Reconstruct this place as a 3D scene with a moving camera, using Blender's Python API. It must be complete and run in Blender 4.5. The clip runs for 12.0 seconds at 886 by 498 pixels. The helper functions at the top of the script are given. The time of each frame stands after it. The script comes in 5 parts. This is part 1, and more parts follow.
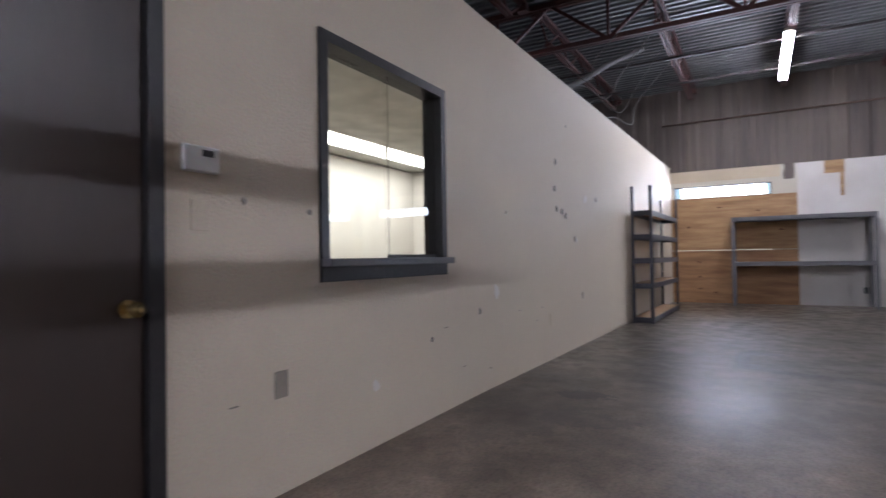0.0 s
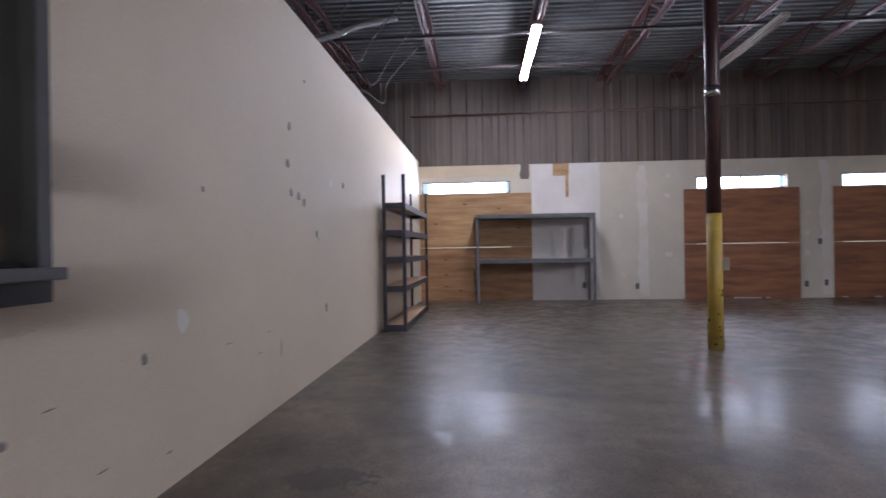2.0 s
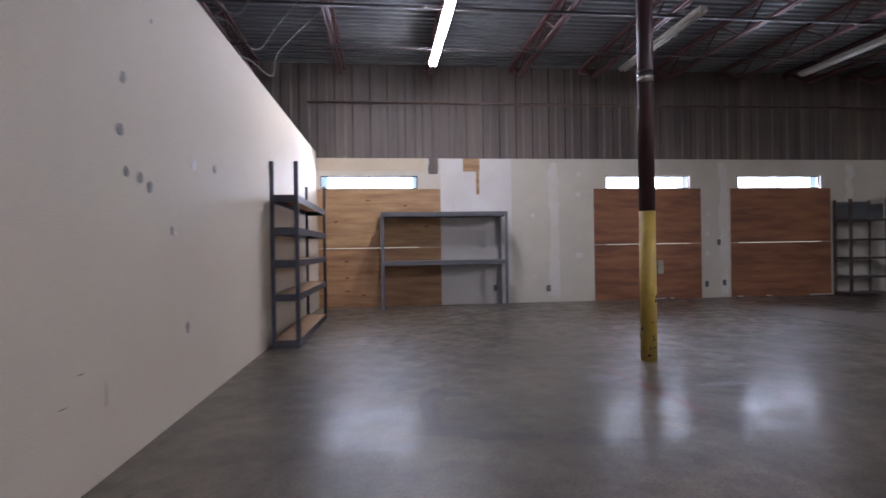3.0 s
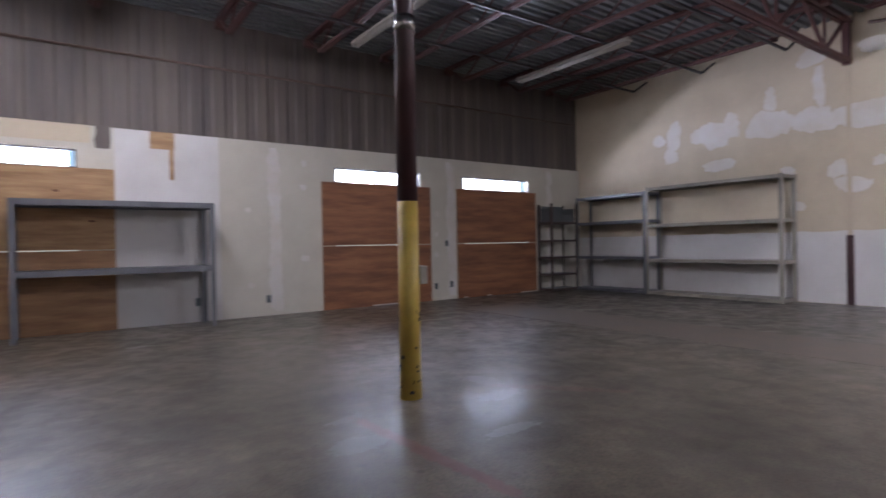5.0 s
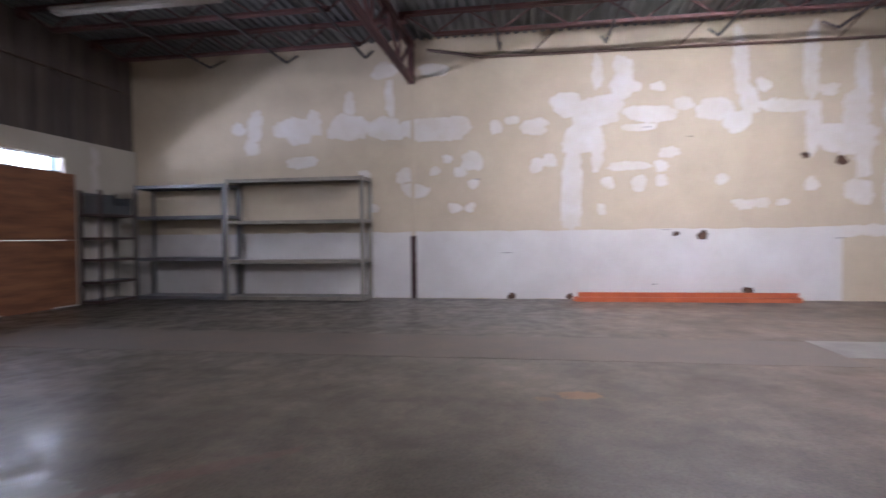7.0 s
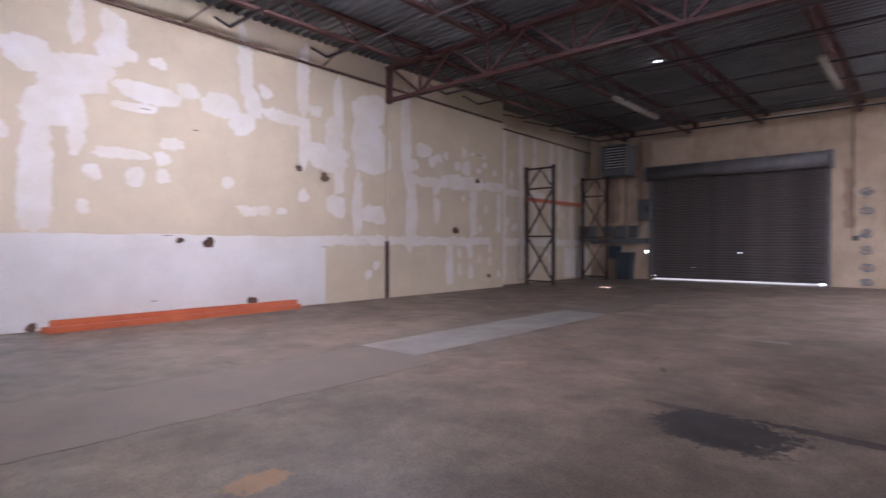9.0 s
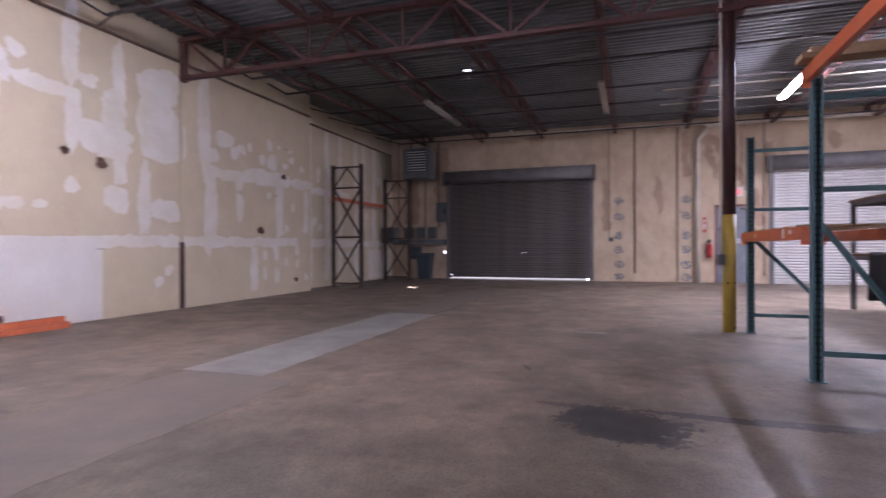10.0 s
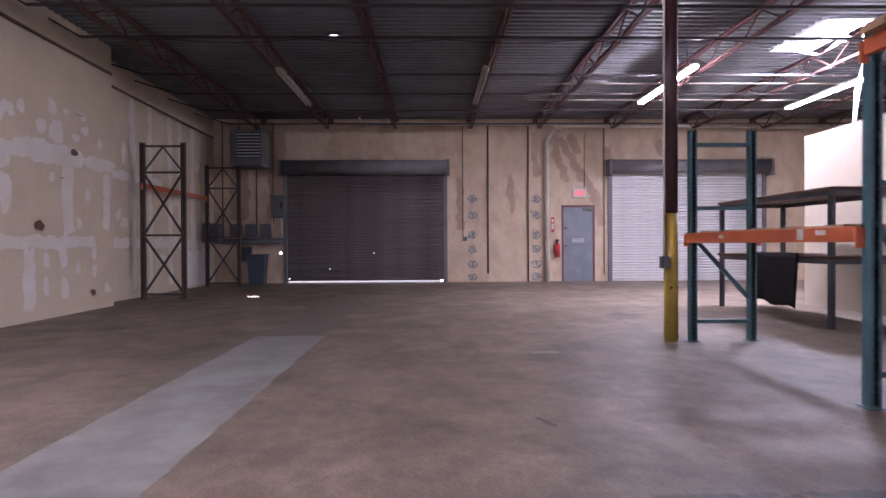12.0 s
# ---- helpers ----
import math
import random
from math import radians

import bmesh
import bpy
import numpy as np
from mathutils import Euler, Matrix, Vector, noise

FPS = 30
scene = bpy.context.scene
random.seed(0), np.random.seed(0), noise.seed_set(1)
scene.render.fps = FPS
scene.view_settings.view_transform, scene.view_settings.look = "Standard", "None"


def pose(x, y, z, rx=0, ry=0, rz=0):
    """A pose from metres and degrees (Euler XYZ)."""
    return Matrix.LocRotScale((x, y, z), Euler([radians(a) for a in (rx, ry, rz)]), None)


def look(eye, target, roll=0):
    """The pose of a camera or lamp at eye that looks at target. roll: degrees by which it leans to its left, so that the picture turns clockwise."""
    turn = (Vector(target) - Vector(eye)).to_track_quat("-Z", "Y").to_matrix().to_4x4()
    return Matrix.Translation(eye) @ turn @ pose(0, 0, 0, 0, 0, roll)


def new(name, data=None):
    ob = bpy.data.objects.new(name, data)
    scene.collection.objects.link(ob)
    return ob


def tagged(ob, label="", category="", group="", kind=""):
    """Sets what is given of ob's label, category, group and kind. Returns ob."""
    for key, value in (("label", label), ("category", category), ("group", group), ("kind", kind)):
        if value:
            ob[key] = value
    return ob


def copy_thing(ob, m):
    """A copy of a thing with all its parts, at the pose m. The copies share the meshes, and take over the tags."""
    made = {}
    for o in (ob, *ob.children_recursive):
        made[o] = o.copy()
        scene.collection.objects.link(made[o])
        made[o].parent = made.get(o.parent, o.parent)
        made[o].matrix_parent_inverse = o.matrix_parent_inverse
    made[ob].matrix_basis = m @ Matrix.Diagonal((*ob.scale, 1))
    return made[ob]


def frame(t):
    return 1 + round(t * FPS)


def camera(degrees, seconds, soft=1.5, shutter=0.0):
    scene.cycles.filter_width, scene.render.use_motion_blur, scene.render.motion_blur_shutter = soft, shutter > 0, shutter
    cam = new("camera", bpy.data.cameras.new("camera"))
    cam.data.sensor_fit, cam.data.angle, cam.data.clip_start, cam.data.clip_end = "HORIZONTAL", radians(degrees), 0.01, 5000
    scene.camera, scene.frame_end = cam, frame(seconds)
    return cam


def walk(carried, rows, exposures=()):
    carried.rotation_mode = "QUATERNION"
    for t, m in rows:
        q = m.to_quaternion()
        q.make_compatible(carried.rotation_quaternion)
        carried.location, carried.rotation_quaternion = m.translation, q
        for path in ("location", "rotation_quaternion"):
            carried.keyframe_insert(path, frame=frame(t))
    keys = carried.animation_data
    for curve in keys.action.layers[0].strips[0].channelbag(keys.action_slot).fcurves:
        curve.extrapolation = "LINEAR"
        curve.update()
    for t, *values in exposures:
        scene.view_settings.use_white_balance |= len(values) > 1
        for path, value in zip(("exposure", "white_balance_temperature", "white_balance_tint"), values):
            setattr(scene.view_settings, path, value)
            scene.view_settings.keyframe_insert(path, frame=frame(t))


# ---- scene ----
cam = camera(78.0, 12.0, shutter=0.5)
PATH = [
    (0, (0.881, 0.178, 1.021), (-0.117, 1.911, 1.056), -0.9),
    (0.5, (0.729, 0.391, 1.034), (0.003, 2.254, 1.056), -0.8),
    (1, (0.628, 0.731, 1.034), (0.129, 2.667, 1.054), -1.0),
    (1.5, (0.541, 1.211, 1.042), (0.197, 3.181, 1.052), -0.9),
    (2, (0.476, 1.662, 1.067), (0.346, 3.658, 1.07), -0.9),
    (2.5, (0.4, 2.137, 1.076), (0.455, 4.136, 1.075), -0.9),
    (4.5, (0.657, 3.827, 1.089), (1.543, 5.621, 1.08), -1.0),
    (5, (0.842, 4.177, 1.087), (2.006, 5.803, 1.072), -1.1),
    (5.5, (1.073, 4.492, 1.072), (2.489, 5.904, 1.056), -1.1),
    (6, (1.291, 4.758, 1.065), (2.937, 5.893, 1.045), -1.2),
    (6.5, (1.517, 5.06, 1.032), (3.361, 5.835, 1.009), -1.2),
    (7, (1.587, 5.427, 1.081), (3.562, 5.741, 1.04), -0.6),
    (7.5, (1.844, 5.675, 1.119), (3.833, 5.468, 1.073), -0.2),
    (7.7, (1.995, 5.763, 1.122), (3.952, 5.353, 1.075), -0.2),
    (9.3, (3.454, 6.415, 1.023), (4.584, 4.765, 1.015), -0.1),
    (9.5, (3.625, 6.432, 1.02), (4.618, 4.696, 1.012), -0.2),
    (10, (4.007, 6.339, 1.031), (4.661, 4.449, 1.022), -0.2),
    (10.5, (4.373, 6.089, 1.036), (4.699, 4.116, 1.026), -0.3),
    (11, (4.796, 5.81, 1.055), (4.91, 3.813, 1.041), -0.4),
    (12, (5.54, 4.988, 1.074), (5.498, 2.989, 1.056), -0.3),
]
walk(cam, [(t, look(eye, target, roll)) for t, eye, target, roll in PATH],
     [(0.0, 0.0, 5920, 16), (2.5, 0.0, 5920, 18), (5.5, 0.0, 5920, 18), (7.5, 0.0, 5920, 20), (9.5, 0.0, 5950, 26), (12.0, 0.0, 5980, 32)])

# ---- plan (metres) ----
NORTH, EAST, SOUTH, WEST = 13.0, 11.22, -10.46, -0.95
FAR_WEST = -8.0
ROOF = 4.6
OFFICE_TOP = 2.91         # top of the office partition
OFFICE_END = -4.4         # where the partition stops in the south


def partition_x(y):
    """The partition's face; north of y = 4 it leans a little into the hall."""
    return WEST + 0.0222 * max(0.0, y - 4.0)


# ---- world and lamps ----
world = bpy.data.worlds.new("world")
scene.world = world
world.use_nodes = True
wn = world.node_tree
sky = wn.nodes.new("ShaderNodeTexSky")
sky.sky_type = "NISHITA"
sky.sun_disc = False
sky.sun_elevation, sky.sun_rotation = radians(50), radians(200)
wn.nodes["Background"].inputs["Strength"].default_value = 0.15
wn.links.new(sky.outputs["Color"], wn.nodes["Background"].inputs["Color"])

sun = new("sun", bpy.data.lights.new("sun", "SUN"))
sun.data.energy, sun.data.angle, sun.data.color = 5.0, radians(0.5), (1.0, 0.95, 0.88)
sun.matrix_world = look((0, 0, 30), (4, 12, 4))


def area(name, x, y, z, sx, sy, watts, colour, rx=0, ry=0, rz=0):
    lamp = new(name, bpy.data.lights.new(name, "AREA"))
    lamp.data.shape, lamp.data.size, lamp.data.size_y = "RECTANGLE", sx, sy
    lamp.data.energy, lamp.data.color = watts, colour
    lamp.matrix_world = pose(x, y, z, rx, ry, rz)
    return lamp


COOL, WARM = (0.93, 0.95, 1.0), (1.0, 0.93, 0.80)
area("skylight_daylight", -1.05, -4.2, ROOF + 0.12, 0.7, 1.4, 820, (0.86, 0.90, 1.0))
for wx in (0.25, 5.76, 8.61):       # the high windows in the north wall
    area("window_daylight", wx, NORTH + 0.16, 2.34, 1.6, 0.22, 38, (0.80, 0.87, 1.0), rx=-90)
for wx in (0.25, 5.76, 8.61):       # lamps added outside, standing in for light thrown up by the sunlit yard
    area("yard_bounce_light", wx, NORTH + 0.55, 2.14, 1.7, 0.06, 120, (0.82, 0.85, 1.0), rx=-100)
area("office_ceiling_light", -3.85, 5.3, 2.59, 0.5, 6.0, 180, (1.0, 0.97, 0.80))

# lamps under the uncut deck stand in for sky and sun through the hole
area("roof_hole_daylight", 7.16, -4.31, ROOF - 0.01, 0.22, 0.12, 2.0, (0.86, 0.92, 1.0))
beam = new("roof_hole_sunbeam", bpy.data.lights.new("roof_hole_sunbeam", "SPOT"))
beam.data.energy, beam.data.spot_size, beam.data.spot_blend, beam.data.shadow_soft_size = 24000, radians(2.6), 0.2, 0.02
beam.matrix_world = look((7.16, -4.31, ROOF - 0.06), (9.26, -6.50, 0))


# ---- materials ----
def material(name, colour, rough=0.6, metal=0.0, dark=None, scale=3.0, grain=40.0, bump=0.15, stretch=(1, 1, 1), amount=0.5, objvar=0.0):
    """A surface with broad stains (dark) and fine grain in colour, gloss and relief."""
    m = bpy.data.materials.new(name)
    m.use_nodes = True
    t, b = m.node_tree, m.node_tree.nodes["Principled BSDF"]
    co = t.nodes.new("ShaderNodeTexCoord")
    mp = t.nodes.new("ShaderNodeMapping")
    mp.inputs["Scale"].default_value = stretch
    mp.inputs["Location"].default_value = (0.13, 0.29, 0.371)
    t.links.new(co.outputs["Object"], mp.inputs["Vector"])
    broad = t.nodes.new("ShaderNodeTexNoise")
    broad.inputs["Scale"].default_value, broad.inputs["Detail"].default_value = scale, 5
    broad.inputs["Roughness"].default_value = 0.62
    fine = t.nodes.new("ShaderNodeTexNoise")
    fine.inputs["Scale"].default_value, fine.inputs["Detail"].default_value = grain, 4
    for n in (broad, fine):
        t.links.new(mp.outputs["Vector"], n.inputs["Vector"])
    ramp = t.nodes.new("ShaderNodeValToRGB")
    ramp.color_ramp.elements[0].position, ramp.color_ramp.elements[1].position = 0.5 - 0.35 * amount, 0.5 + 0.35 * amount
    d = dark or tuple(c * 0.7 for c in colour)
    ramp.color_ramp.elements[0].color, ramp.color_ramp.elements[1].color = (*d, 1), (*colour, 1)
    t.links.new(broad.outputs["Fac"], ramp.inputs["Fac"])
    mix = t.nodes.new("ShaderNodeMix")
    mix.data_type, mix.blend_type = "RGBA", "MULTIPLY"
    mix.inputs["Factor"].default_value = 0.22
    t.links.new(ramp.outputs["Color"], mix.inputs["A"])
    t.links.new(fine.outputs["Color"], mix.inputs["B"])
    bright = t.nodes.new("ShaderNodeBrightContrast")
    bright.inputs["Bright"].default_value = 0.0
    t.links.new(mix.outputs["Result"], bright.inputs["Color"])
    if objvar:
        info = t.nodes.new("ShaderNodeObjectInfo")
        mr = t.nodes.new("ShaderNodeMapRange")
        mr.inputs["To Min"].default_value, mr.inputs["To Max"].default_value = -objvar, objvar
        t.links.new(info.outputs["Random"], mr.inputs["Value"])
        t.links.new(mr.outputs["Result"], bright.inputs["Bright"])
    t.links.new(bright.outputs["Color"], b.inputs["Base Color"])
    rr = t.nodes.new("ShaderNodeMapRange")
    rr.inputs["To Min"].default_value, rr.inputs["To Max"].default_value = max(rough - 0.12, 0.03), min(rough + 0.12, 1.0)
    t.links.new(broad.outputs["Fac"], rr.inputs["Value"])
    t.links.new(rr.outputs["Result"], b.inputs["Roughness"])
    b.inputs["Metallic"].default_value = metal
    bp = t.nodes.new("ShaderNodeBump")
    bp.inputs["Strength"].default_value, bp.inputs["Distance"].default_value = bump, 0.01
    t.links.new(fine.outputs["Fac"], bp.inputs["Height"])
    t.links.new(bp.outputs["Normal"], b.inputs["Normal"])
    return m


def feathered(m, ragged=9.0, bite=0.75):
    """Lets a thin coat run out towards its rim: the mesh says how thick it is, noise frays it."""
    t = m.node_tree
    b, out = t.nodes["Principled BSDF"], t.nodes["Material Output"]
    thick = t.nodes.new("ShaderNodeAttribute")
    thick.attribute_name = "coat"
    co = t.nodes.new("ShaderNodeTexCoord")
    n = t.nodes.new("ShaderNodeTexNoise")
    n.inputs["Scale"].default_value, n.inputs["Detail"].default_value, n.inputs["Roughness"].default_value = ragged, 4, 0.6
    t.links.new(co.outputs["Object"], n.inputs["Vector"])
    mul = t.nodes.new("ShaderNodeMath")
    mul.operation = "MULTIPLY_ADD"
    mul.inputs[1].default_value, mul.inputs[2].default_value = 2 * bite, -bite
    t.links.new(n.outputs["Fac"], mul.inputs[0])
    add = t.nodes.new("ShaderNodeMath")
    add.operation = "ADD"
    t.links.new(thick.outputs["Fac"], add.inputs[0])
    t.links.new(mul.outputs[0], add.inputs[1])
    mr = t.nodes.new("ShaderNodeMapRange")
    mr.interpolation_type = "SMOOTHSTEP"
    mr.inputs["From Min"].default_value, mr.inputs["From Max"].default_value = 0.18, 0.72
    t.links.new(add.outputs[0], mr.inputs["Value"])
    # the thin rim breaks up into grains that let the wall show between them
    grain = t.nodes.new("ShaderNodeTexNoise")
    grain.inputs["Scale"].default_value, grain.inputs["Detail"].default_value = 90.0, 2
    t.links.new(co.outputs["Object"], grain.inputs["Vector"])
    level = t.nodes.new("ShaderNodeMapRange")
    level.inputs["To Min"].default_value, level.inputs["To Max"].default_value = 0.25, 0.75
    t.links.new(mr.outputs["Result"], level.inputs["Value"])
    there = t.nodes.new("ShaderNodeMath")
    there.operation = "GREATER_THAN"
    t.links.new(level.outputs["Result"], there.inputs[0])
    t.links.new(grain.outputs["Fac"], there.inputs[1])
    clear, mix = t.nodes.new("ShaderNodeBsdfTransparent"), t.nodes.new("ShaderNodeMixShader")
    t.links.new(there.outputs[0], mix.inputs["Fac"])
    t.links.new(clear.outputs["BSDF"], mix.inputs[1])
    t.links.new(b.outputs["BSDF"], mix.inputs[2])
    t.links.new(mix.outputs["Shader"], out.inputs["Surface"])
    return m


def glow(name, colour, strength):
    m = bpy.data.materials.new(name)
    m.use_nodes = True
    b = m.node_tree.nodes["Principled BSDF"]
    b.inputs["Base Color"].default_value = (0.8, 0.8, 0.8, 1)
    b.inputs["Emission Color"].default_value = (*colour, 1)
    b.inputs["Emission Strength"].default_value = strength
    return m


def glass(name, colour=(0.95, 0.97, 0.96)):
    m = bpy.data.materials.new(name)
    m.use_nodes = True
    b = m.node_tree.nodes["Principled BSDF"]
    b.inputs["Base Color"].default_value = (*colour, 1)
    b.inputs["Roughness"].default_value = 0.02
    b.inputs["Transmission Weight"].default_value = 1.0
    b.inputs["IOR"].default_value = 1.45
    return m


def concrete_floor():
    """Sealed concrete: brown and grey blotches, fine speckle, uneven gloss, and stains that have a place of their own."""
    m = material("concrete_floor", (0.270, 0.209, 0.158), 0.42, 0, (0.142, 0.112, 0.090), 0.6, 26, 0.16, amount=0.95)
    t, b = m.node_tree, m.node_tree.nodes["Principled BSDF"]
    co = t.nodes.new("ShaderNodeTexCoord")
    shifted = t.nodes.new("ShaderNodeMapping")
    shifted.inputs["Location"].default_value = (0.37, 0.71, 0.437)
    t.links.new(co.outputs["Object"], shifted.inputs["Vector"])

    def noise_at(scale, detail, rough, distort=0.0):
        n = t.nodes.new("ShaderNodeTexNoise")
        n.inputs["Scale"].default_value, n.inputs["Detail"].default_value = scale, detail
        n.inputs["Roughness"].default_value, n.inputs["Distortion"].default_value = rough, distort
        t.links.new(shifted.outputs["Vector"], n.inputs["Vector"])
        return n

    def ramped(src, lo, hi, dark, light):
        r = t.nodes.new("ShaderNodeValToRGB")
        r.color_ramp.elements[0].position, r.color_ramp.elements[1].position = lo, hi
        r.color_ramp.elements[0].color, r.color_ramp.elements[1].color = (*dark, 1), (*light, 1)
        t.links.new(src, r.inputs["Fac"])
        return r.outputs["Color"]

    def mixed(kind, a, bb, fac):
        x = t.nodes.new("ShaderNodeMix")
        x.data_type, x.blend_type = "RGBA", kind
        t.links.new(a, x.inputs["A"])
        if isinstance(bb, tuple):
            x.inputs["B"].default_value = (*bb, 1)
        else:
            t.links.new(bb, x.inputs["B"])
        if isinstance(fac, float):
            x.inputs["Factor"].default_value = fac
        else:
            t.links.new(fac, x.inputs["Factor"])
        return x.outputs["Result"]

    def math_node(op, a, bb):
        x = t.nodes.new("ShaderNodeMath")
        x.operation, x.use_clamp = op, False
        for k, v in enumerate((a, bb)):
            if isinstance(v, float):
                x.inputs[k].default_value = v
            else:
                t.links.new(v, x.inputs[k])
        return x.outputs[0]

    mid, small, wear = noise_at(1.7, 3, 0.5), noise_at(8.0, 2, 0.5), noise_at(60.0, 2, 0.5)
    ragged = noise_at(5.0, 3, 0.55)
    col = b.inputs["Base Color"].links[0].from_socket
    col = mixed("MULTIPLY", col, ramped(mid.outputs["Fac"], 0.30, 0.70, (0.58, 0.565, 0.56), (1.14, 1.12, 1.10)), 0.95)
    col = mixed("MULTIPLY", col, ramped(small.outputs["Fac"], 0.25, 0.75, (0.70, 0.69, 0.69), (1.20, 1.20, 1.20)), 0.8)
    col = mixed("MULTIPLY", col, ramped(wear.outputs["Fac"], 0.28, 0.60, (0.55, 0.54, 0.54), (1.10, 1.10, 1.10)), 0.7)
    edge = math_node("ADD", math_node("MULTIPLY", math_node("SUBTRACT", ragged.outputs["Fac"], 0.5), 1.3), math_node("MULTIPLY", math_node("SUBTRACT", noise_at(22.0, 3, 0.6).outputs["Fac"], 0.5), 1.5))
    edge = math_node("MINIMUM", math_node("MAXIMUM", edge, -0.55), 0.55)

    def stain(cx, cy, rx, ry, colour, strength, turn=0.0):
        mp = t.nodes.new("ShaderNodeMapping")
        mp.vector_type = "TEXTURE"
        mp.inputs["Location"].default_value = (cx, cy, 0)
        mp.inputs["Rotation"].default_value = (0, 0, radians(turn))
        mp.inputs["Scale"].default_value = (rx, ry, 1)
        t.links.new(co.outputs["Object"], mp.inputs["Vector"])
        ln = t.nodes.new("ShaderNodeVectorMath")
        ln.operation = "LENGTH"
        t.links.new(mp.outputs["Vector"], ln.inputs[0])
        d = math_node("ADD", ln.outputs["Value"], edge)
        mr = t.nodes.new("ShaderNodeMapRange")
        mr.interpolation_type = "SMOOTHSTEP"
        mr.inputs["From Min"].default_value, mr.inputs["From Max"].default_value = 0.86, 1.14
        mr.inputs["To Min"].default_value, mr.inputs["To Max"].default_value = strength, 0.0
        t.links.new(d, mr.inputs["Value"])
        return mixed("MIX", col, colour, mr.outputs["Result"])

    OIL, DAMP, PALE, RUST, RED = (0.030, 0.027, 0.026), (0.050, 0.043, 0.040), (0.36, 0.34, 0.325), (0.40, 0.19, 0.06), (0.22, 0.075, 0.065)
    for args in ((4.05, 3.00, 0.36, 0.30, OIL, 0.90), (4.22, 2.84, 0.20, 0.10, OIL, 0.8), (3.95, 3.22, 0.26, 0.12, OIL, 0.8), (3.45, 2.74, 0.62, 0.055, OIL, 0.9, -3), (2.75, 2.69, 0.60, 0.035, OIL, 0.85), (4.35, 2.72, 0.22, 0.04, OIL, 0.6),
                 (0.80, 6.62, 0.085, 0.18, DAMP, 0.85), (0.93, 6.62, 0.16, 0.065, DAMP, 0.8), (0.73, 6.25, 0.075, 0.38, DAMP, 0.85), (0.80, 5.84, 0.15, 0.13, DAMP, 0.85), (1.10, 5.68, 0.34, 0.075, DAMP, 0.8, -14), (1.55, 5.52, 0.28, 0.05, DAMP, 0.55, -8),
                 (-0.27, 4.2, 0.20, 0.12, DAMP, 0.75), (-0.1, 3.6, 0.3, 0.2, DAMP, 0.4), (-0.5, 3.8, 0.4, 0.9, DAMP, 0.35), (2.62, -3.17, 0.32, 0.10, DAMP, 0.8), (2.2, -3.6, 0.15, 0.06, DAMP, 0.6),
                 (3.45, 7.15, 0.22, 0.10, PALE, 0.45), (3.62, 7.55, 0.10, 0.20, PALE, 0.4), (2.35, 7.35, 0.16, 0.05, PALE, 0.4, 20), (2.2, 6.9, 0.2, 0.10, PALE, 0.4), (3.0, 6.55, 0.2, 0.06, PALE, 0.5), (1.6, 11.2, 0.16, 0.06, PALE, 0.6), (4.45, -0.4, 0.18, 0.08, PALE, 0.4),
                 (5.40, 5.12, 0.09, 0.14, RUST, 0.6), (5.28, 5.33, 0.05, 0.07, RUST, 0.3), (2.42, 6.6, 0.045, 0.75, RED, 0.55, 3), (3.9, 7.0, 0.06, 0.5, RED, 0.35, 40),
                 (4.85, 1.72, 0.025, 0.13, OIL, 0.7, 25), (7.8, 4.0, 0.12, 0.03, DAMP, 0.6), (6.9, 4.6, 0.09, 0.03, DAMP, 0.6)):
        col = stain(*args)
    # small dark spots and pale scuffs trodden in all over
    specks = t.nodes.new("ShaderNodeTexVoronoi")
    specks.inputs["Scale"].default_value = 1.9
    t.links.new(shifted.outputs["Vector"], specks.inputs["Vector"])
    spot = t.nodes.new("ShaderNodeMapRange")
    spot.inputs["From Min"].default_value, spot.inputs["From Max"].default_value = 0.03, 0.06
    spot.inputs["To Min"].default_value, spot.inputs["To Max"].default_value = 0.6, 0.0
    t.links.new(math_node("ADD", specks.outputs["Distance"], math_node("MULTIPLY", math_node("SUBTRACT", ragged.outputs["Fac"], 0.5), 0.10)), spot.inputs["Value"])
    col = mixed("MIX", col, DAMP, spot.outputs["Result"])
    streak_map = t.nodes.new("ShaderNodeMapping")
    streak_map.inputs["Scale"].default_value = (3.2, 1.3, 1.0)
    streak_map.inputs["Rotation"].default_value = (0, 0, radians(28))
    t.links.new(co.outputs["Object"], streak_map.inputs["Vector"])
    streak = t.nodes.new("ShaderNodeTexNoise")
    streak.inputs["Scale"].default_value, streak.inputs["Detail"].default_value, streak.inputs["Roughness"].default_value = 1.6, 5, 0.65
    t.links.new(streak_map.outputs["Vector"], streak.inputs["Vector"])
    col = mixed("MULTIPLY", col, ramped(streak.outputs["Fac"], 0.30, 0.62, (0.72, 0.71, 0.71), (1.08, 1.08, 1.07)), 0.5)
    gloss = t.nodes.new("ShaderNodeMapRange")
    gloss.inputs["From Min"].default_value, gloss.inputs["From Max"].default_value = 0.34, 0.64
    gloss.inputs["To Min"].default_value, gloss.inputs["To Max"].default_value = 0.38, 0.46
    t.links.new(noise_at(2.4, 2, 0.45).outputs["Fac"], gloss.inputs["Value"])
    # northwards the floor is glossier and its colour darker and greener; southwards it is duller
    where = t.nodes.new("ShaderNodeSeparateXYZ")
    t.links.new(co.outputs["Object"], where.inputs["Vector"])
    dull = t.nodes.new("ShaderNodeMapRange")
    dull.interpolation_type = "SMOOTHSTEP"
    dull.inputs["From Min"].default_value, dull.inputs["From Max"].default_value = 2.5, 6.0
    dull.inputs["To Min"].default_value, dull.inputs["To Max"].default_value = 0.10, 0.0
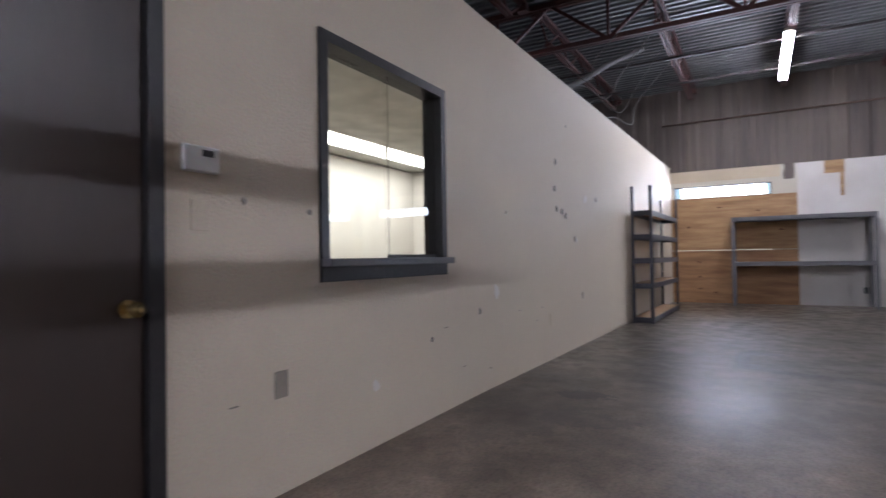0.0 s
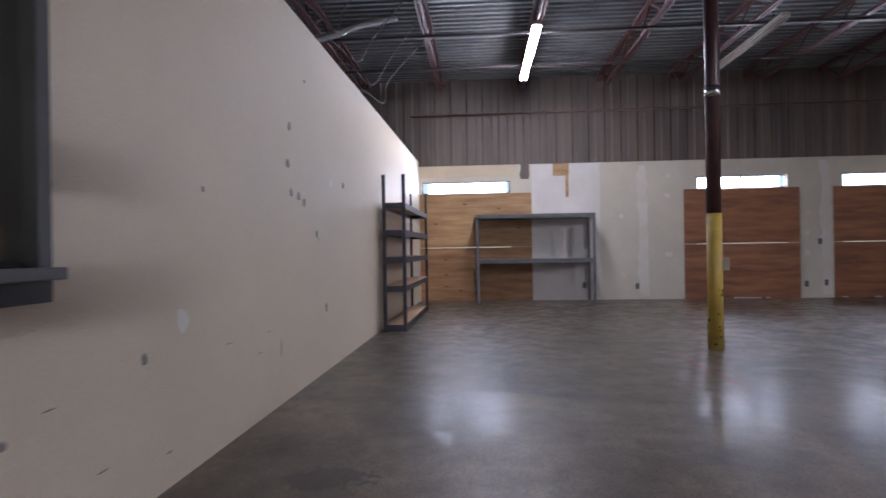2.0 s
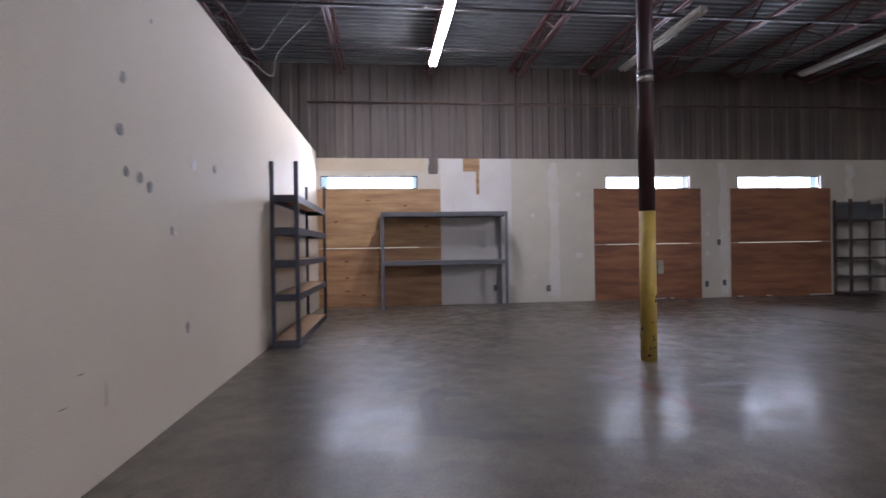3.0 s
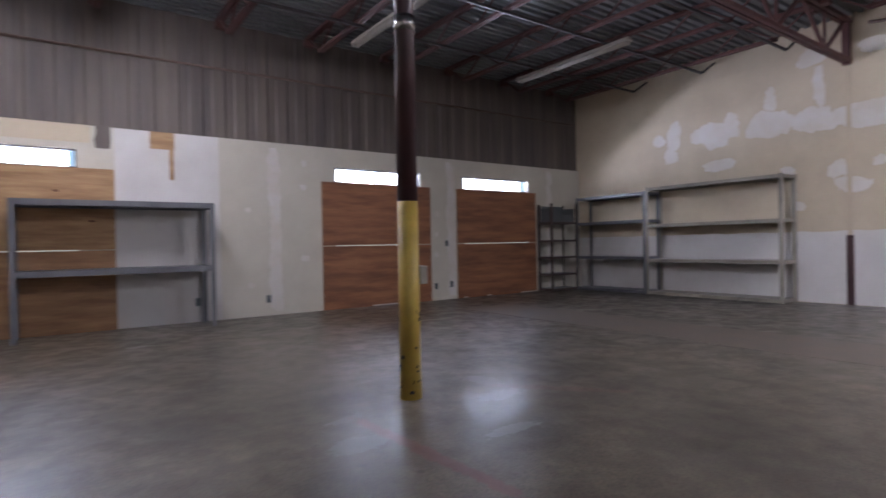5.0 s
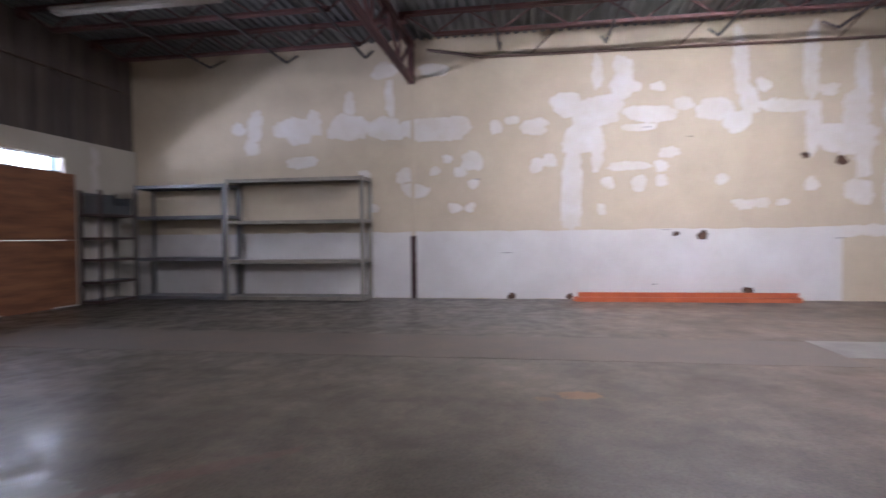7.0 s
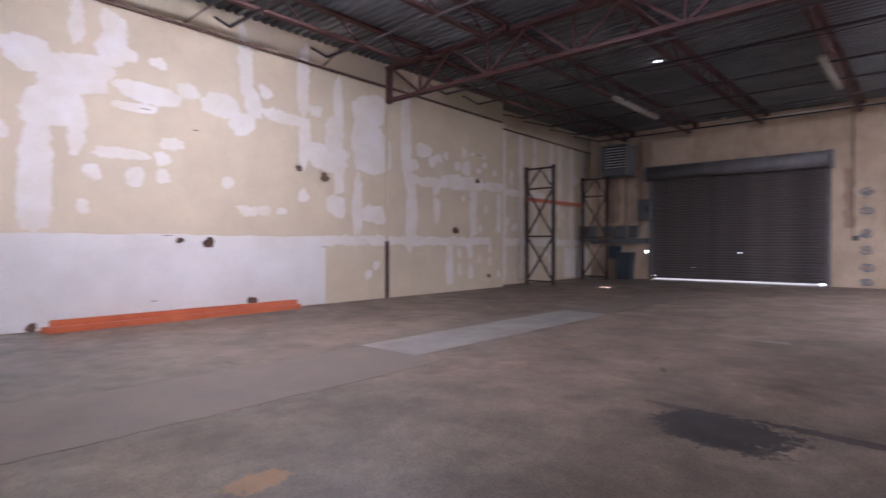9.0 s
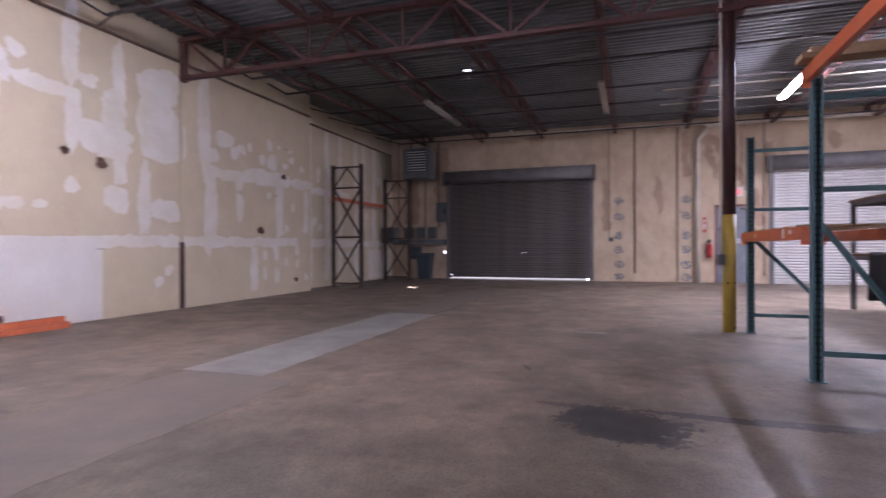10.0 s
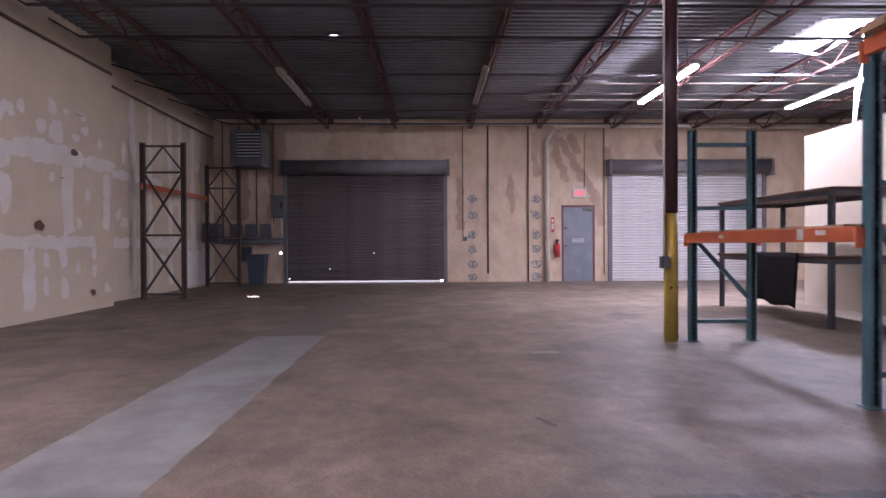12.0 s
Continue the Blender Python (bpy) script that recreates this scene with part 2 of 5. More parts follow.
    t.links.new(where.outputs["Y"], dull.inputs["Value"])
    sealed = t.nodes.new("ShaderNodeMapRange")
    sealed.inputs["From Min"].default_value, sealed.inputs["From Max"].default_value = 0.0, 0.10
    sealed.inputs["To Min"].default_value, sealed.inputs["To Max"].default_value = 1.0, 0.0
    t.links.new(dull.outputs["Result"], sealed.inputs["Value"])
    t.links.new(mixed("MULTIPLY", col, (0.66, 0.71, 0.70), sealed.outputs["Result"]), b.inputs["Base Color"])
    t.links.new(math_node("ADD", gloss.outputs["Result"], dull.outputs["Result"]), b.inputs["Roughness"])
    b.inputs["Specular IOR Level"].default_value = 0.24
    # what is left of the clear sealer
    left = t.nodes.new("ShaderNodeMapRange")
    left.inputs["From Min"].default_value, left.inputs["From Max"].default_value = 0.44, 0.58
    left.inputs["To Min"].default_value, left.inputs["To Max"].default_value = 0.02, 0.62
    t.links.new(noise_at(5.0, 5, 0.70).outputs["Fac"], left.inputs["Value"])
    t.links.new(math_node("MULTIPLY", left.outputs["Result"], sealed.outputs["Result"]), b.inputs["Coat Weight"])
    b.inputs["Coat Roughness"].default_value = 0.17
    bump = b.inputs["Normal"].links[0].from_node
    t.links.new(math_node("ADD", small.outputs["Fac"], math_node("MULTIPLY", wear.outputs["Fac"], 0.4)), bump.inputs["Height"])
    bump.inputs["Strength"].default_value = 0.10
    t.links.new(bump.outputs["Normal"], b.inputs["Coat Normal"])
    return m


M_FLOOR = concrete_floor()
M_BEIGE = material("beige_painted_drywall", (0.62, 0.54, 0.425), 0.6, 0, (0.565, 0.49, 0.385), 0.8, 85, 0.40)
M_WHITE = material("white_painted_drywall", (0.72, 0.69, 0.66), 0.6, 0, (0.62, 0.585, 0.55), 1.2, 90, 0.10)
M_CREAM = material("cream_drywall", (0.65, 0.605, 0.51), 0.65, 0, (0.55, 0.505, 0.415), 1.0, 90, 0.10)
M_TAN = material("tan_raw_drywall", (0.63, 0.53, 0.385), 0.75, 0, (0.53, 0.44, 0.315), 1.3, 90, 0.10)
M_MUD = feathered(material("joint_compound", (0.72, 0.68, 0.645), 0.7, 0, (0.65, 0.585, 0.50), 2.5, 60, 0.15))
M_TILT = material("stained_concrete_panel", (0.66, 0.515, 0.375), 0.75, 0, (0.43, 0.315, 0.215), 2.6, 35, 0.3, (1, 1, 0.6), 0.7)
M_DARKWALL = material("weathered_metal_siding", (0.175, 0.137, 0.110), 0.65, 0.05, (0.070, 0.058, 0.056), 2.4, 45, 0.2, (1.6, 1, 0.10), 0.6)
M_DECK = material("galvanised_roof_deck", (0.20, 0.208, 0.215), 0.5, 0.4, (0.10, 0.104, 0.11), 0.9, 40, 0.1)
M_STEEL = material("red_oxide_steel", (0.12, 0.045, 0.038), 0.6, 0.1, (0.07, 0.03, 0.028), 3, 50, 0.15)
M_PURLIN = material("dark_steel_bar", (0.055, 0.045, 0.045), 0.6, 0.2)
M_PLY = material("red_brown_plywood", (0.36, 0.150, 0.066), 0.6, 0, (0.19, 0.075, 0.036), 3.0, 60, 0.15, (0.35, 1, 2.6), 0.42)
M_PLYLIGHT = material("fresh_plywood", (0.48, 0.30, 0.145), 0.6, 0, (0.29, 0.155, 0.068), 3.2, 60, 0.15, (0.35, 1, 2.6), 0.42)
# the fresh plywood again, with the weaker light low down put into its colour
M_PLYSHADED = material("shaded_fresh_plywood", (0.42, 0.235, 0.108), 0.6, 0, (0.24, 0.120, 0.052), 3.1, 60, 0.15, (0.35, 1, 2.6), 0.42)
M_RAWWOOD = material("raw_pine_board", (0.42, 0.27, 0.15), 0.7, 0, (0.28, 0.17, 0.09), 3, 50, 0.2, (1, 0.2, 3))
M_MAROON = material("maroon_column_paint", (0.065, 0.022, 0.022), 0.42, 0, (0.035, 0.014, 0.015), 3, 60, 0.1)
M_YELLOW = material("yellow_column_paint", (0.52, 0.36, 0.06), 0.5, 0, (0.36, 0.23, 0.04), 3.5, 40, 0.15)
M_GREYSHELF = material("grey_shelf_steel", (0.165, 0.165, 0.175), 0.45, 0.2, (0.11, 0.11, 0.12), 3, 60, 0.08)
M_DARKSHELF = material("dark_slotted_steel", (0.06, 0.06, 0.075), 0.45, 0.3, (0.035, 0.035, 0.045), 3, 60, 0.08)
M_BEIGESHELF = material("beige_shelf_steel", (0.36, 0.32, 0.26), 0.5, 0.1, (0.20, 0.18, 0.15), 3, 60, 0.08)
M_RACKBLUE = material("teal_rack_paint", (0.075, 0.160, 0.178), 0.45, 0.1, (0.045, 0.095, 0.11), 4, 50, 0.1)
M_ORANGE = material("orange_rack_paint", (0.60, 0.15, 0.055), 0.45, 0.05, (0.45, 0.10, 0.04), 4, 50, 0.1)
M_BLACKRACK = material("black_rack_paint", (0.095, 0.062, 0.050), 0.65, 0.0, (0.055, 0.038, 0.032))
M_ROLLER = material("brown_roller_door", (0.135, 0.115, 0.11), 0.45, 0.4, (0.085, 0.072, 0.07), 2, 50, 0.08)
M_ROLLWHITE = material("light_roller_door", (0.60, 0.58, 0.57), 0.45, 0.2, (0.50, 0.48, 0.47), 2, 50, 0.08)
M_HOOD = material("roller_hood_steel", (0.19, 0.18, 0.185), 0.65, 0.15)
M_DOOR = material("dark_brown_door", (0.042, 0.027, 0.021), 0.38, 0, (0.030, 0.019, 0.015), 2, 70, 0.06, (2, 2, 0.2))
M_FRAME = material("dark_door_frame", (0.028, 0.026, 0.028), 0.4, 0.1)
M_GREYDOOR = material("grey_steel_door", (0.21, 0.225, 0.26), 0.45, 0.1)
M_REDFRAME = material("maroon_door_frame", (0.17, 0.045, 0.035), 0.5, 0)
M_PIPE = material("cream_pipe_paint", (0.74, 0.67, 0.56), 0.5, 0)
M_RUSTPIPE = material("brown_conduit", (0.16, 0.10, 0.075), 0.6, 0.1)
M_BLACK = material("black_rubber", (0.02, 0.02, 0.022), 0.8, 0)
M_CLOTH = material("charcoal_carpet", (0.022, 0.020, 0.022), 0.95, 0, None, 5, 120, 0.4)
M_PLASTIC = material("white_plastic", (0.72, 0.72, 0.70), 0.4, 0)
M_GREYBOX = material("grey_electrical_box", (0.125, 0.135, 0.138), 0.5, 0.1)
M_BLUEBIN = material("blue_plastic_bin", (0.052, 0.070, 0.092), 0.5, 0)
M_BRASS = material("brass", (0.70, 0.50, 0.22), 0.25, 0.95)
M_CHROME = material("chrome", (0.6, 0.6, 0.6), 0.2, 1.0)
M_RED = material("red_enamel", (0.50, 0.03, 0.03), 0.3, 0)
M_STAIN = material("damp_stain", (0.11, 0.095, 0.088), 0.45, 0, (0.085, 0.072, 0.068), 4, 40, 0.1)
M_PATCH = material("pale_floor_repair", (0.255, 0.250, 0.225), 0.5, 0, (0.135, 0.126, 0.117), 2.2, 40, 0.1, amount=0.4)
M_SPRAY = material("blue_spray_paint", (0.12, 0.17, 0.23), 0.6, 0, (0.25, 0.24, 0.22), 7, 40, 0.1)
M_TUBE = glow("lit_tube", (0.95, 0.95, 1.0), 430)
M_TUBE_OLD = glow("aged_lit_tube", (0.95, 0.95, 1.0), 200)
M_EXIT = glow("exit_sign_face", (1.0, 0.25, 0.28), 0.35)
M_EXIT.node_tree.nodes["Principled BSDF"].inputs["Base Color"].default_value = (0.62, 0.22, 0.22, 1)
M_DEADTUBE = material("unlit_tube", (0.50, 0.46, 0.40), 0.3, 0)
M_LAMPBODY = material("yellowed_lamp_enamel", (0.46, 0.41, 0.34), 0.5, 0)
M_GLASS = glass("window_glass")
M_YARD = material("yard_concrete", (0.50, 0.48, 0.45), 0.85, 0)
M_CEILTILE = material("ceiling_tile", (0.75, 0.74, 0.70), 0.8, 0)


# ---- mesh helpers ----
def box(bm, x0, x1, y0, y1, z0, z1):
    v = [bm.verts.new((x, y, z)) for z in (z0, z1) for y in (y0, y1) for x in (x0, x1)]
    for f in ((0, 2, 3, 1), (4, 5, 7, 6), (0, 1, 5, 4), (2, 6, 7, 3), (0, 4, 6, 2), (1, 3, 7, 5)):
        bm.faces.new([v[i] for i in f])
    return bm


def bar(bm, p, q, w, h):
    """A square-edged bar from p to q, w wide and h high."""
    p, q = Vector(p), Vector(q)
    d = (q - p).normalized()
    up = Vector((0, 0, 1)) if abs(d.z) < 0.95 else Vector((0, 1, 0))
    side = d.cross(up).normalized()
    up = side.cross(d).normalized()
    v = [bm.verts.new(e + side * a * w / 2 + up * b * h / 2) for e in (p, q) for a, b in ((-1, -1), (1, -1), (1, 1), (-1, 1))]
    for f in ((0, 3, 2, 1), (4, 5, 6, 7), (0, 1, 5, 4), (1, 2, 6, 5), (2, 3, 7, 6), (3, 0, 4, 7)):
        bm.faces.new([v[i] for i in f])
    return bm


def tube(bm, p, q, r, n=12, r2=None):
    p, q = Vector(p), Vector(q)
    d = (q - p).normalized()
    side = d.orthogonal().normalized()
    up = d.cross(side)
    r2 = r if r2 is None else r2
    rings = [[bm.verts.new(e + (side * math.cos(a) + up * math.sin(a)) * rr) for a in [2 * math.pi * i / n for i in range(n)]] for e, rr in ((p, r), (q, r2))]
    for i in range(n):
        f = bm.faces.new((rings[0][i], rings[0][(i + 1) % n], rings[1][(i + 1) % n], rings[1][i]))
        f.smooth = True
    bm.faces.new(rings[0][::-1])
    bm.faces.new(rings[1])
    return bm


def string(bm, pts, r, n=8):
    """One continuous pipe or cable through the points, mitred at its bends."""
    p = [Vector(a) for a in pts]
    dirs = [(b - a).normalized() for a, b in zip(p, p[1:])]
    side = dirs[0].orthogonal().normalized()
    rings = []
    for i, c in enumerate(p):
        d = dirs[0] if i == 0 else dirs[-1] if i == len(p) - 1 else (dirs[i - 1] + dirs[i]).normalized()
        side = (side - d * side.dot(d)).normalized()
        up = d.cross(side)
        rings.append([bm.verts.new(c + (side * math.cos(a) + up * math.sin(a)) * r) for a in [2 * math.pi * k / n for k in range(n)]])
    for a, b in zip(rings, rings[1:]):
        for k in range(n):
            bm.faces.new((a[k], a[(k + 1) % n], b[(k + 1) % n], b[k])).smooth = True
    bm.faces.new(rings[0][::-1])
    bm.faces.new(rings[-1])
    return bm


def blob(bm, axis, u, v, ru, rv, at, thick, seed, n=26, rough=0.28):
    """A flat irregular patch, thick proud of the plane axis = at."""
    rnd = random.Random(seed)
    ph = [rnd.uniform(0, 6.28) for _ in range(4)]
    ring = []
    for i in range(n):
        a = 2 * math.pi * i / n
        k = 1 + rough * (0.5 * math.sin(2 * a + ph[0]) + 0.4 * math.sin(3 * a + ph[1]) + 0.35 * math.sin(5 * a + ph[2]) + 0.3 * math.sin(9 * a + ph[3])) + rnd.uniform(-0.05, 0.05)
        ring.append((u + ru * k * math.cos(a), v + rv * k * math.sin(a)))
    def p(a, b, d):
        return {"x": (at + d, a, b), "y": (a, at + d, b), "z": (a, b, at + d)}[axis]
    top = [bm.verts.new(p(a, b, thick)) for a, b in ring]
    low = [bm.verts.new(p(u + (a - u) * 1.03, v + (b - v) * 1.03, 0)) for a, b in ring]
    bm.faces.new(top)
    for i in range(n):
        bm.faces.new((low[i], low[(i + 1) % n], top[(i + 1) % n], top[i]))
    return bm


def coat(bm, axis, u, v, ru, rv, at, thick, seed, n=22, rough=0.16, square=0.45):
    """A smear of filler on the plane axis = at, full in the middle and thinning out to its rim."""
    rnd = random.Random(seed)
    ph = [rnd.uniform(0, 6.28) for _ in range(3)]
    layer = bm.verts.layers.float.get("coat") or bm.verts.layers.float.new("coat")

    def p(a, b, d):
        return {"x": (at + d, a, b), "y": (a, at + d, b)}[axis]
    soft = min(0.045, 0.5 * min(ru, rv))
    rings = []
    for grow, full in ((-1.2, 1.0), (0.9, 0.0)):
        ring = []
        for i in range(n):
            a = 2 * math.pi * i / n
            c, q = math.cos(a), math.sin(a)
            k = (abs(c) ** (2 / (1 - 0.6 * square)) + abs(q) ** (2 / (1 - 0.6 * square))) ** (-(1 - 0.6 * square) / 2)
            k *= 1 + rough * (0.6 * math.sin(2 * a + ph[0]) + 0.5 * math.sin(3 * a + ph[1]) + 0.35 * math.sin(7 * a + ph[2]))
            w = bm.verts.new(p(u + (ru * k + soft * grow) * c, max(v + (rv * k + soft * grow) * q, 0.004), thick * (0.4 + 0.6 * full)))
            w[layer] = full
            ring.append(w)
        rings.append(ring)
    bm.faces.new(rings[0])
    for i in range(n):
        bm.faces.new((rings[1][i], rings[1][(i + 1) % n], rings[0][(i + 1) % n], rings[0][i]))
    return bm


def coat_band(bm, axis, at, p, q, width, thick, seed, wob=0.03):
    """A trowelled or damp band from p to q on a wall plane, thinning out at both edges and ends."""
    rnd = random.Random(seed)
    layer = bm.verts.layers.float.get("coat") or bm.verts.layers.float.new("coat")
    p, q = Vector(p), Vector(q)
    d = (q - p).normalized()
    side = Vector((-d.y, d.x))
    n = max(5, int((q - p).length / 0.14))
    soft = min(0.05, 0.25 * width)
    rows = []
    for i in range(n + 1):
        c = p + (q - p) * i / n
        a, b = width / 2 + rnd.uniform(-wob, wob), width / 2 + rnd.uniform(-wob, wob)
        row = []
        for off, full in ((-a - soft, 0.0), (-a + soft, 1.0), (b - soft, 1.0), (b + soft, 0.0)):
            full = 0.0 if i in (0, n) else full
            w = c + side * off
            vert = bm.verts.new({"x": (at + thick * (0.4 + 0.6 * full), w.x, max(w.y, 0.004)), "y": (w.x, at + thick * (0.4 + 0.6 * full), max(w.y, 0.004))}[axis])
            vert[layer] = full
            row.append(vert)
        rows.append(row)
    for r, t in zip(rows, rows[1:]):
        for k in range(3):
            bm.faces.new((r[k], r[k + 1], t[k + 1], t[k]))
    return bm


def mesh(name, bm, mat, bevel=0.0):
    if bevel:
        bmesh.ops.bevel(bm, geom=list(bm.edges), offset=bevel, segments=1, affect="EDGES", clamp_overlap=True)
    bmesh.ops.recalc_face_normals(bm, faces=bm.faces)
    me = bpy.data.meshes.new(name)
    bm.to_mesh(me)
    bm.free()
    me.materials.append(mat)
    return me


def B():
    return bmesh.new()


def structure(name, bm, mat, label, category="", bevel=0.0):
    return tagged(new(name, mesh(name, bm, mat, bevel)), label, category or name.split("_")[0], kind="structure")


def solid(name, bm, mat, label, category, group="", bevel=0.0, kind=""):
    return tagged(new(name, mesh(name, bm, mat, bevel)), label, category, group, kind)


def thing(name, x, y, z, label, category, group="", rz=0, kind=""):
    e = new(name)
    e.matrix_world = pose(x, y, z, 0, 0, rz)
    e.empty_display_size = 0.1
    return tagged(e, label, category, group, kind)


def part(name, bm, mat, parent, label="", bevel=0.0):
    ob = new(name, mesh(name, bm, mat, bevel))
    ob.parent = parent
    return tagged(ob, label) if label else ob


def piece(name, me, parent, m):
    ob = new(name, me)
    ob.parent = parent
    ob.matrix_local = m
    return ob


# ================= SETTING =================
def wall_along_x(bm, x0, x1, y0, y1, z0, z1, holes=()):
    xs = sorted({x0, x1, *[h[0] for h in holes], *[h[1] for h in holes]})
    zs = sorted({z0, z1, *[h[2] for h in holes], *[h[3] for h in holes]})
    for xa, xb in zip(xs, xs[1:]):
        for za, zb in zip(zs, zs[1:]):
            cx, cz = (xa + xb) / 2, (za + zb) / 2
            if not any(h[0] < cx < h[1] and h[2] < cz < h[3] for h in holes):
                box(bm, xa, xb, y0, y1, za, zb)
    return bm


def wall_along_y(bm, y0, y1, x0, x1, z0, z1, holes=()):
    ys = sorted({y0, y1, *[h[0] for h in holes], *[h[1] for h in holes]})
    zs = sorted({z0, z1, *[h[2] for h in holes], *[h[3] for h in holes]})
    for ya, yb in zip(ys, ys[1:]):
        for za, zb in zip(zs, zs[1:]):
            cy, cz = (ya + yb) / 2, (za + zb) / 2
            if not any(h[0] < cy < h[1] and h[2] < cz < h[3] for h in holes):
                box(bm, x0, x1, ya, yb, za, zb)
    return bm


# the yard is pale so that more light comes in under the roller door
structure("ground", box(B(), -400, 400, -400, 400, -0.5, -0.17), M_YARD, "pale concrete yard outside the building", "ground")
floor = structure("floor", box(B(), FAR_WEST, 12.0, SOUTH - 0.2, NORTH + 0.2, -0.16, 0.0), M_FLOOR, "worn sealed grey-brown concrete warehouse floor", "floor")

# north wall: painted drywall below, dark metal siding above
BAYS = [(-0.68, 1.14), (4.88, 6.64), (7.69, 9.53)]
north = structure("wall_north", wall_along_x(B(), FAR_WEST, EAST + 0.2, NORTH, NORTH + 0.12, 0, 2.80, [(a, b, 0.02, 2.47) for a, b in BAYS]),
                  M_CREAM, "patched cream and white drywall wall with boarded doorways", "wall")


def siding(x0, x1, y, z0, z1, pitch=0.33, depth=0.018):
    bm = B()
    prev = None
    x = x0
    rnd = random.Random(4)
    while x < x1:
        for dx, dy in ((0, 0), (0.03, -depth), (0.19, -depth * rnd.uniform(0.7, 1.2)), (0.22, 0)):
            a = [bm.verts.new((x + dx, y + dy + rnd.uniform(-0.004, 0.004), z)) for z in (z0, z1)]
            if prev:
                bm.faces.new((prev[0], a[0], a[1], prev[1]))
            prev = a
        x += pitch
    return bm


structure("wall_north_upper", siding(FAR_WEST, EAST + 0.1, NORTH + 0.08, 2.78, ROOF + 0.1), M_DARKWALL, "dark weathered ribbed metal siding above the drywall", "wall")
structure("wall_north_backing", box(B(), FAR_WEST, EAST + 0.2, NORTH + 0.121, NORTH + 0.2, 2.6, ROOF + 0.15), M_DARKWALL, "dark backing behind the ribbed siding", "wall")

# east wall: raw tan drywall with a white painted dado, a step in the south
STEP = -4.9
EAST_S = 11.62
east = structure("wall_east", box(B(), EAST, EAST + 0.6, STEP, NORTH + 0.2, 0, ROOF + 0.15), M_TAN, "tan unpainted drywall with white joint compound patches", "wall")
structure("wall_east_south", box(B(), EAST_S, EAST_S + 0.2, SOUTH - 0.2, STEP, 0, ROOF + 0.15), M_TAN, "tan unpainted drywall near the loading door", "wall")

# south wall with two roller doors and a steel door
ROLL_1, ROLL_2, EXIT = (5.19, 9.58), (-3.90, 0.43), (0.90, 1.85)
south = structure("wall_south", wall_along_x(B(), FAR_WEST, EAST_S + 0.2, SOUTH - 0.2, SOUTH, 0, ROOF + 0.15,
                  [(*ROLL_1, 0.0, 3.05), (*ROLL_2, 0.0, 3.05), (*EXIT, 0.0, 2.16)]), M_TILT, "stained tan concrete wall panels", "wall")
structure("wall_far_west", box(B(), FAR_WEST - 0.2, FAR_WEST, SOUTH - 0.2, NORTH + 0.2, -0.1, ROOF + 0.15), M_CREAM, "plain cream wall closing the west side", "wall")

# office partition with door and window
WIN_Y0, WIN_Y1, WIN_Z0, WIN_Z1 = 2.20, 3.35, 1.00, 2.12
DOOR_Y0, DOOR_Y1 = 0.40, 1.36
bm = wall_along_y(B(), OFFICE_END, NORTH, WEST - 0.13, WEST, 0, OFFICE_TOP,
                  [(WIN_Y0, WIN_Y1, WIN_Z0, WIN_Z1), (DOOR_Y0, DOOR_Y1, 0.0, 2.10), (4.0, 4.0, 0.0, 0.0)])
for v in bm.verts:
    v.co.x += partition_x(v.co.y) - WEST
west = structure("wall_west", bm, M_BEIGE, "beige painted office partition wall with scuffs and nail holes", "wall")
structure("wall_office_end", box(B(), -7.9, WEST - 0.131, OFFICE_END, OFFICE_END + 0.12, 0, OFFICE_TOP - 0.01), M_BEIGE, "beige end wall of the office", "wall")
structure("office_back_wall", box(B(), -4.72, -4.6, OFFICE_END + 0.13, NORTH, 0, 2.6), M_WHITE, "pale wall inside the office", "wall")
structure("office_side_wall", box(B(), -4.59, WEST - 0.135, 8.6, 8.7, 0, 2.6), M_WHITE, "pale side wall inside the office", "wall")
structure("ceiling_office", box(B(), -4.9, WEST - 0.135, OFFICE_END + 0.13, NORTH - 0.01, 2.62, OFFICE_TOP - 0.06), M_CEILTILE, "white tiled office ceiling", "ceiling")


# roof deck: ribs run east-west, with one skylight opening
SKY_X0, SKY_X1, SKY_Y0, SKY_Y1 = -1.42, -0.70, -4.92, -3.50


def decking(bm, x0, x1, y0, y1, pitch=0.152, depth=0.038):
    prev = None
    n = max(1, round((y1 - y0) / pitch))
    step = (y1 - y0) / n
    for i in range(n):
        for f, d in ((0.0, 0), (0.42, 0), (0.55, depth), (0.87, depth)):
            a = [bm.verts.new((x, y0 + (i + f) * step, ROOF + d)) for x in (x0, x1)]
            if prev:
                bm.faces.new((prev[0], prev[1], a[1], a[0]))
            prev = a
    a = [bm.verts.new((x, y1, ROOF)) for x in (x0, x1)]
    bm.faces.new((prev[0], prev[1], a[1], a[0]))
    return bm


deck = B()
decking(deck, FAR_WEST, 12.0, SKY_Y1, NORTH + 0.19)
decking(deck, FAR_WEST, 12.0, SOUTH - 0.19, SKY_Y0)
decking(deck, FAR_WEST, SKY_X0, SKY_Y0, SKY_Y1)
decking(deck, SKY_X1, 12.0, SKY_Y0, SKY_Y1)
structure("ceiling", deck, M_DECK, "ribbed galvanised steel roof deck", "ceiling")
slab = B()
for x0, x1, y0, y1 in ((FAR_WEST - 0.2, 12.1, SKY_Y1, NORTH + 0.2), (FAR_WEST - 0.2, 12.1, SOUTH - 0.2, SKY_Y0), (FAR_WEST - 0.2, SKY_X0, SKY_Y0, SKY_Y1), (SKY_X1, 12.1, SKY_Y0, SKY_Y1)):
    box(slab, x0, x1, y0, y1, ROOF + 0.16, ROOF + 0.3)
